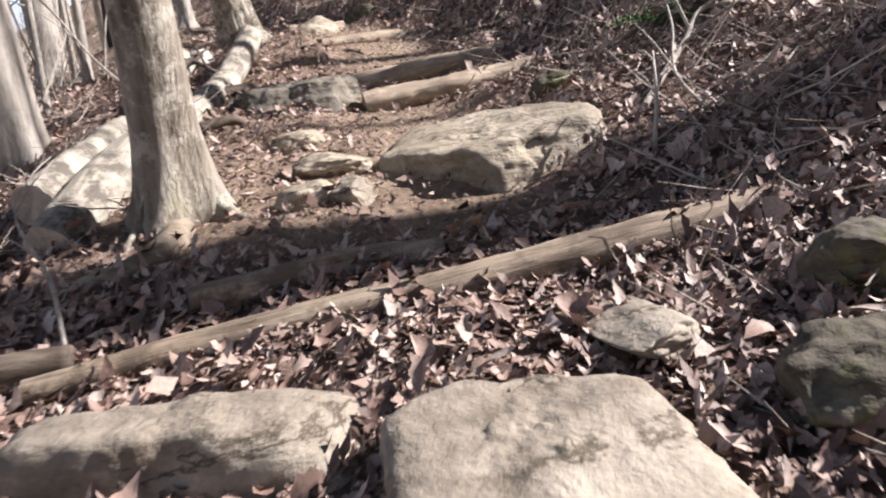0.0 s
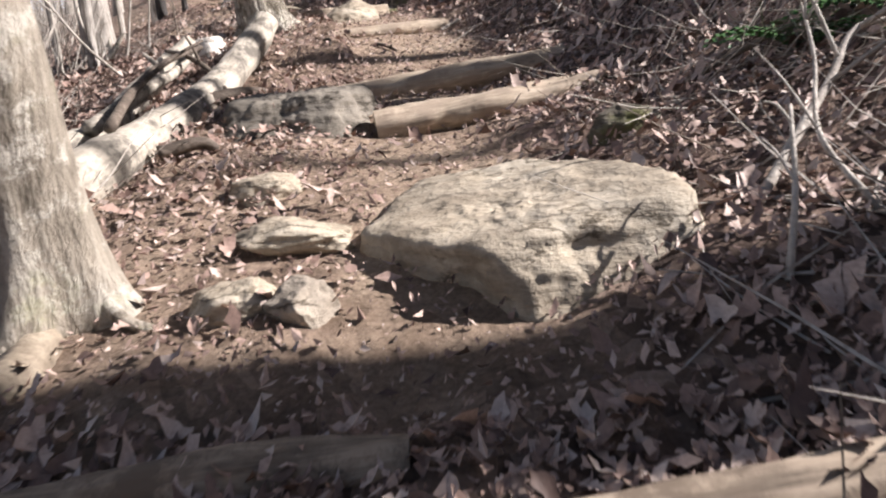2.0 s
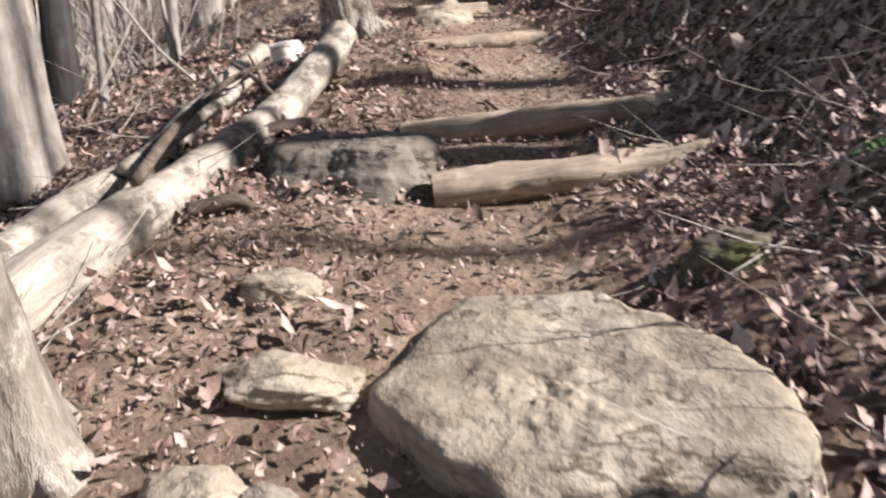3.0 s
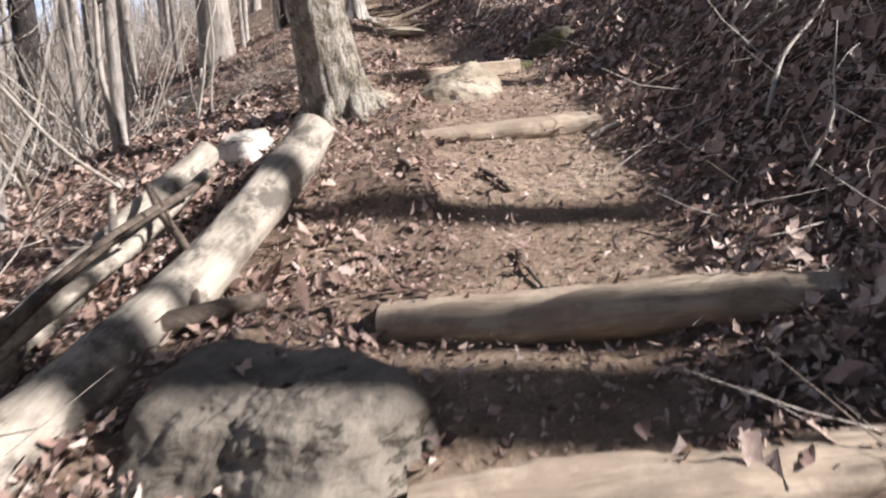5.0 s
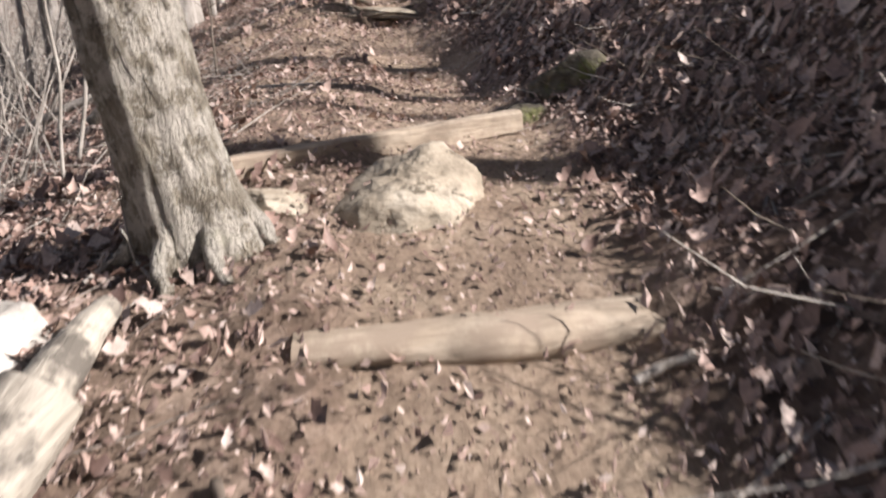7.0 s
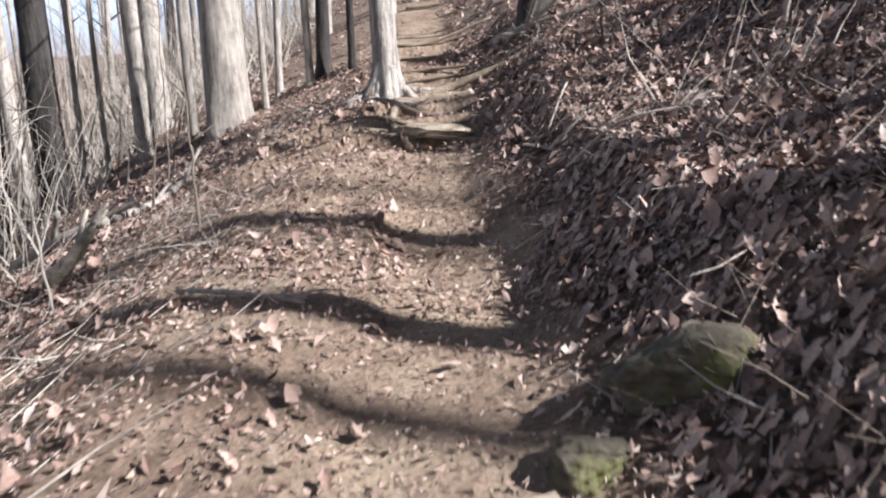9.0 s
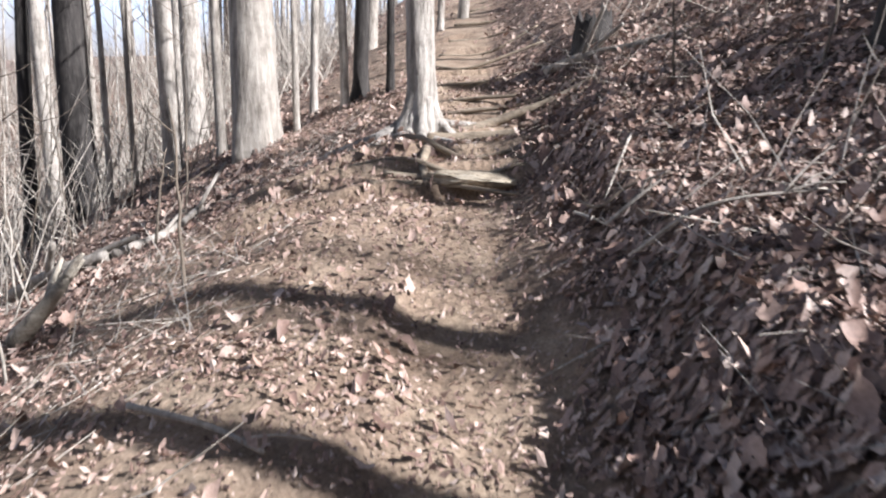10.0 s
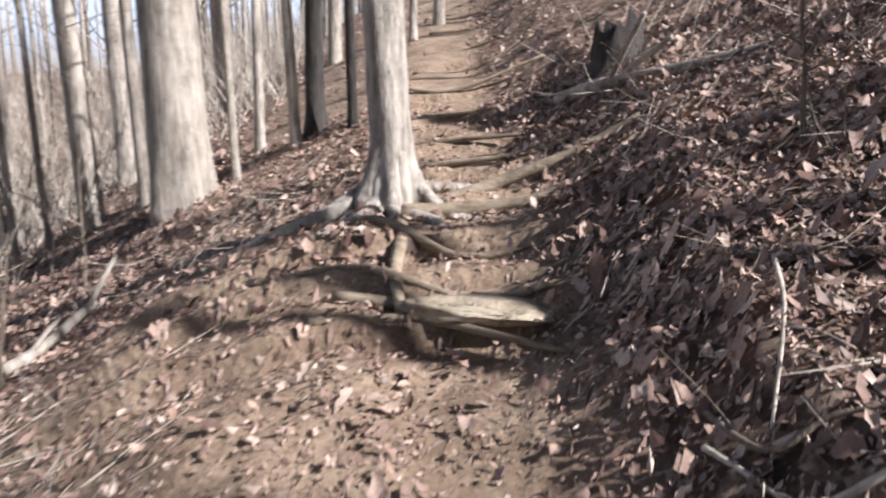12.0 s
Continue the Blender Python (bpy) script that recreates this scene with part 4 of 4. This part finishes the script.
branch(lying([(.6, 7.1, .0), (.76, 7.37, .08), (.8, 7.6, .16)]), .01, .005, TWIG_PALE, "curved pale twig on the dark bank", 6, 2)
branch(lying([(.4, 8.9, 0), (.6, 9.1, .1), (.9, 9.3, .2)]), .012, .006, TWIG_PALE, "pale dead twig on the bank", 7, 3)
branch(lying([(-1.38, 7.65, 0), (-1.3, 7.56, .02), (-1.28, 7.45, 0)]), .018, .01, WOOD_ROT, "short dark stick on the trail", 8, 0)
branch(lying([(-.94, 7.78, 0), (-.83, 7.66, .01), (-.72, 7.55, 0)]), .018, .012, WOOD_ROT, "short dark stick on the trail", 9, 1)
branch(lying([(-.57, 6.95, 0), (-.5, 6.8, .01), (-.4, 6.63, 0)]), .012, .008, WOOD_ROT, "short dark stick on the trail", 10, 0)
branch(lying([(-3.92, 11.71, .04), (-3.4, 11.72, .04), (-3.02, 11.66, .01)]), .016, .01, TWIG_PALE, "pale stick lying on the trail shoulder", 11, 1)
branch(lying([(-2.85, 14.5, .02), (-2.6, 14.25, .05), (-2.43, 14.27, .06), (-2.17, 14.28, .08)]), .014, .007, TWIG_BROWN, "brown branch lying on the bank", 12, 0)
branch(lying([(-2.67, 15.1, .02), (-2.6, 14.7, .06), (-2.59, 14.32, .04)]), .012, .006, TWIG_PALE, "pale twig lying on the bank", 13, 1)
branch(lying([(-1.9, 4.9, .25), (-2.1, 5.6, .3), (-2.2, 6.3, .32), (-2.2, 6.9, .3)]), .035, .02, WOOD_ROT, "dark rotten branch wedged between fallen logs", 14, 1)
branch(lying([(-1.75, 6.2, .05), (-1.95, 6.45, .2), (-2.2, 6.6, .3), (-2.5, 6.9, .34)]), .025, .015, WOOD_ROT, "dark broken branch over the fallen logs", 15, 1)
branch(lying([(-2.2, 5.2, .16), (-2.2, 5.9, .2), (-2.25, 6.5, .22), (-2.35, 7.2, .24)]), .05, .03, WOOD_PALE, "bleached split branch between fallen logs", 16, 1)
# added dark piece, standing in for rocks and shade below the log
branch(lying([(-1.7, 5.0, .04), (-1.5, 5.1, .05), (-1.42, 5.14, .0)]), .045, .03, WOOD_ROT, "dark filler piece for the rocks and shade under a fallen log", 17, 0)
branch(lying([(-1.85, 6.05, .03), (-1.65, 6.2, .05), (-1.55, 6.38, .04)]), .06, .04, WOOD_ROT, "short dark rotten log piece beside the steps", 18, 0)
branch(lying([(-2.0, 2.28, .03), (-1.65, 2.3, .05), (-1.38, 2.35, .04)]), .07, .06, WOOD_ROT, "broken rotten log end in leaf litter", 19, 0, "log", "broken_log")
branch(lying([(-1.4, 2.35, .05), (-1.55, 2.6, .2), (-1.75, 2.8, .34), (-1.8, 2.9, .42)]), .01, .004, TWIG_PALE, "thin pale twig sticking out of leaf litter", 20, 3)
branch(lying([(-10.0, 14.3, .1), (-8.9, 14.2, .12), (-8.1, 14.4, .12), (-8.5, 15.7, .1)][:3]), .09, .07, BARK_MID, "grey fallen log on the lower slope", 21, 2, "log", "fallen_log")
branch(lying([(-8.0, 14.4, .1), (-8.2, 15.2, .1), (-8.5, 16.0, .1)]), .06, .04, BARK_MID, "thin fallen log on the lower slope", 22, 2, "log", "fallen_log")
branch(lying([(-6.6, 12.6, .05), (-6.3, 12.65, .25), (-6.15, 12.9, .5)]), .09, .03, WOOD_PALE, "broken bleached stub leaning on the lower slope", 23, 2, "log", "broken_log")
branch(lying([(-3.3, 7.6, .02), (-3.45, 7.3, .5), (-3.65, 7.0, 1.1), (-3.9, 6.7, 1.6)]), .014, .008, TWIG_PALE, "thin pale leaning stem behind the fallen logs", 24, 3)
branch(lying([(-0.38, 8.40, .01), (-0.29, 8.44, .03), (-0.19, 8.45, .02)]), .018, .012, TWIG_PALE, "pale broken stick at the trail edge", 41, 1)
branch(lying([(-2.27, 8.49, .0), (-2.41, 8.55, .08), (-2.51, 8.62, .3)]), .009, .004, TWIG_PALE, "thin pale twig standing by a tree foot", 42, 2)
branch(lying([(-2.58, 8.44, .02), (-2.57, 8.55, .04), (-2.48, 8.62, .07)]), .012, .007, TWIG_PALE, "pale forked twig among leaves by a tree", 43, 2)
branch(lying([(-2.79, 14.31, .05), (-2.62, 14.17, .04), (-2.49, 14.05, .03)]), .012, .006, TWIG_PALE, "pale bent twig lying on dark leaves", 44, 2)
branch(lying([(-2.48, 14.04, .03), (-2.31, 14.04, .08), (-2.19, 14.12, .1)]), .014, .007, TWIG_PALE, "long pale twig lying on dark leaves", 45, 3)
branch(lying([(0.45, 8.71, .02), (0.64, 8.70, .06), (0.76, 8.69, .05)]), .016, .009, TWIG_PALE, "bleached dead branch on the bank", 46, 3)
stone("stone", .74, 4.58, (.34, .26, .2), 15, ROCK_MOSS, "small mossy stone at the foot of the bank", 31, .42)
sapling(-2.62, 16.11, 1.1, .016, TWIG_BROWN, "thin brown sapling standing on the bank", 501, (-.1, .05), 3)
sapling(-1.5, 15.73, 1.3, .014, TWIG_BROWN, "thin brown sapling standing on the bank", 502, (.1, .1), 4)
sapling(-.94, 15.2, 1.2, .02, TWIG_PALE, "short pale broken sapling on the bank", 503, (.05, .1), 3)
sapling(-2.05, 16.73, 1.4, .012, TWIG_BROWN, "thin brown sapling standing on the bank", 504, (.05, 0), 4)
sapling(-5.25, 13.1, 1.35, .016, TWIG_BROWN, "thin brown sapling at the edge of the slope", 505, (-.06, .02), 4)
sapling(-4.1, 8.5, 3.4, .028, TWIG_PALE, "white-barked sapling behind the fallen logs", 506, (-.1, .05), 4)
sapling(-6.0, 12.2, 1.6, .012, TWIG_PALE, "thin pale sapling on the lower slope", 507, (-.2, .05), 5)


def fern(x, y, seed, label):
    base = tagged(new("fern"), label, "fern")
    base.location = (x, y, gz(x, y))
    rr = random.Random(seed)
    for i in range(24):
        a = rr.uniform(0, 6.28)
        ln = rr.uniform(.26, .48)
        droop = rr.uniform(.05, .25)
        verts, faces = [], []
        n = 11
        for k in range(n):
            t = k / (n - 1)
            cx, cz = ln * t, ln * (.75 * t - (.5 + droop) * t * t) + .02
            w = .05 * (1 - t) ** .7 * (.4 + t) * 1.6 + .004
            for side in (-1, 1):
                b = len(verts)
                verts += [(cx, 0, cz), (cx + .02, 0, cz), (cx + .03, side * w, cz - .012), (cx + .012, side * w * .95, cz - .014)]
                faces.append((b, b + 1, b + 2, b + 3))
        c, q = math.cos(a), math.sin(a)
        solid("frond", [(vx * c - vy * q, vx * q + vy * c, vz) for vx, vy, vz in verts], faces, LEAF_GREEN, base)
    return base


x, y, g = off_trail(700, (.5, 2.4), (3.4, 9.5), 91, 1, 1.2)
twig_cloud("brush_stems", x, y, g.uniform(.2, .65, len(x)), .5, TWIG_PALE, 92, "thin pale tangled dead stems on the bank", .006)
x, y, g = off_trail(420, (-5, 13), (2.5, 21), 93, 1, 1.3)
twig_cloud("brush_stems", x, y, g.uniform(.4, 1.3, len(x)), 1.0, TWIG_PALE, 94, "thin pale dead stems standing on the upper bank", .008)


def stump(x, y, h, r, label, seed):
    # a rotten stump with a splintered rim and a hollow heart
    base = tagged(new("tree_stump"), label, "stump")
    base.location = (x, y, gz(x, y))
    seg, rings = 26, 9
    verts, faces = [], []
    for i in range(rings):
        t = i / (rings - 1)
        for k in range(seg):
            a = 2 * math.pi * k / seg
            jag = .45 + .55 * abs(noise.noise(Vector((math.cos(a) * 2.3, math.sin(a) * 2.3, seed)))) * 2
            w = r * (1.35 - .45 * t ** .5) * (1 + .18 * noise.noise(Vector((math.cos(a) * 3, math.sin(a) * 3, t * 2 + seed))))
            verts.append((w * math.cos(a), w * math.sin(a), -.15 + (h * jag + .15) * t))
    for i in range(rings - 1):
        for k in range(seg):
            k2 = (k + 1) % seg
            faces.append((i * seg + k, i * seg + k2, (i + 1) * seg + k2, (i + 1) * seg + k))
    top = (rings - 1) * seg
    n = len(verts)
    for k in range(seg):
        vx, vy, vz = verts[top + k]
        verts.append((vx * .62, vy * .62, vz * .55))
    for k in range(seg):
        k2 = (k + 1) % seg
        faces.append((top + k, top + k2, n + k2, n + k))
    solid("stump_wood", verts, faces, BARK_DARK, base)
    solid("rotten_heart", [verts[n + k] for k in range(seg)] + [(0, 0, h * .12)], [(k, (k + 1) % seg, seg) for k in range(seg)], WOOD_ROT, base)
    return base


stump(-4.5, 19.3, .6, .24, "dark rotten tree stump on the upper bank", 3.0)
stump(-1.0, 15.9, .5, .2, "dark splintered stump among dead leaves on the bank", 8.0)
branch(lying([(-5.0, 19.0, .05), (-4.4, 18.6, .06), (-3.6, 18.3, .05), (-2.9, 18.2, .03)]), .07, .045, BARK_MID, "grey fallen branch lying along the upper bank", 31, 3, "log", "fallen_log")
branch(lying([(-2.2, 13.6, .02), (-1.8, 13.5, .1), (-1.3, 13.7, .16)]), .014, .006, TWIG_PALE, "forked pale dead twig on the leafy bank", 33, 4)

fern(1.62, 4.85, 1, "green fern clump growing among dead leaves on the bank")
fern(1.95, 4.7, 2, "green fern clump growing among dead leaves on the bank")
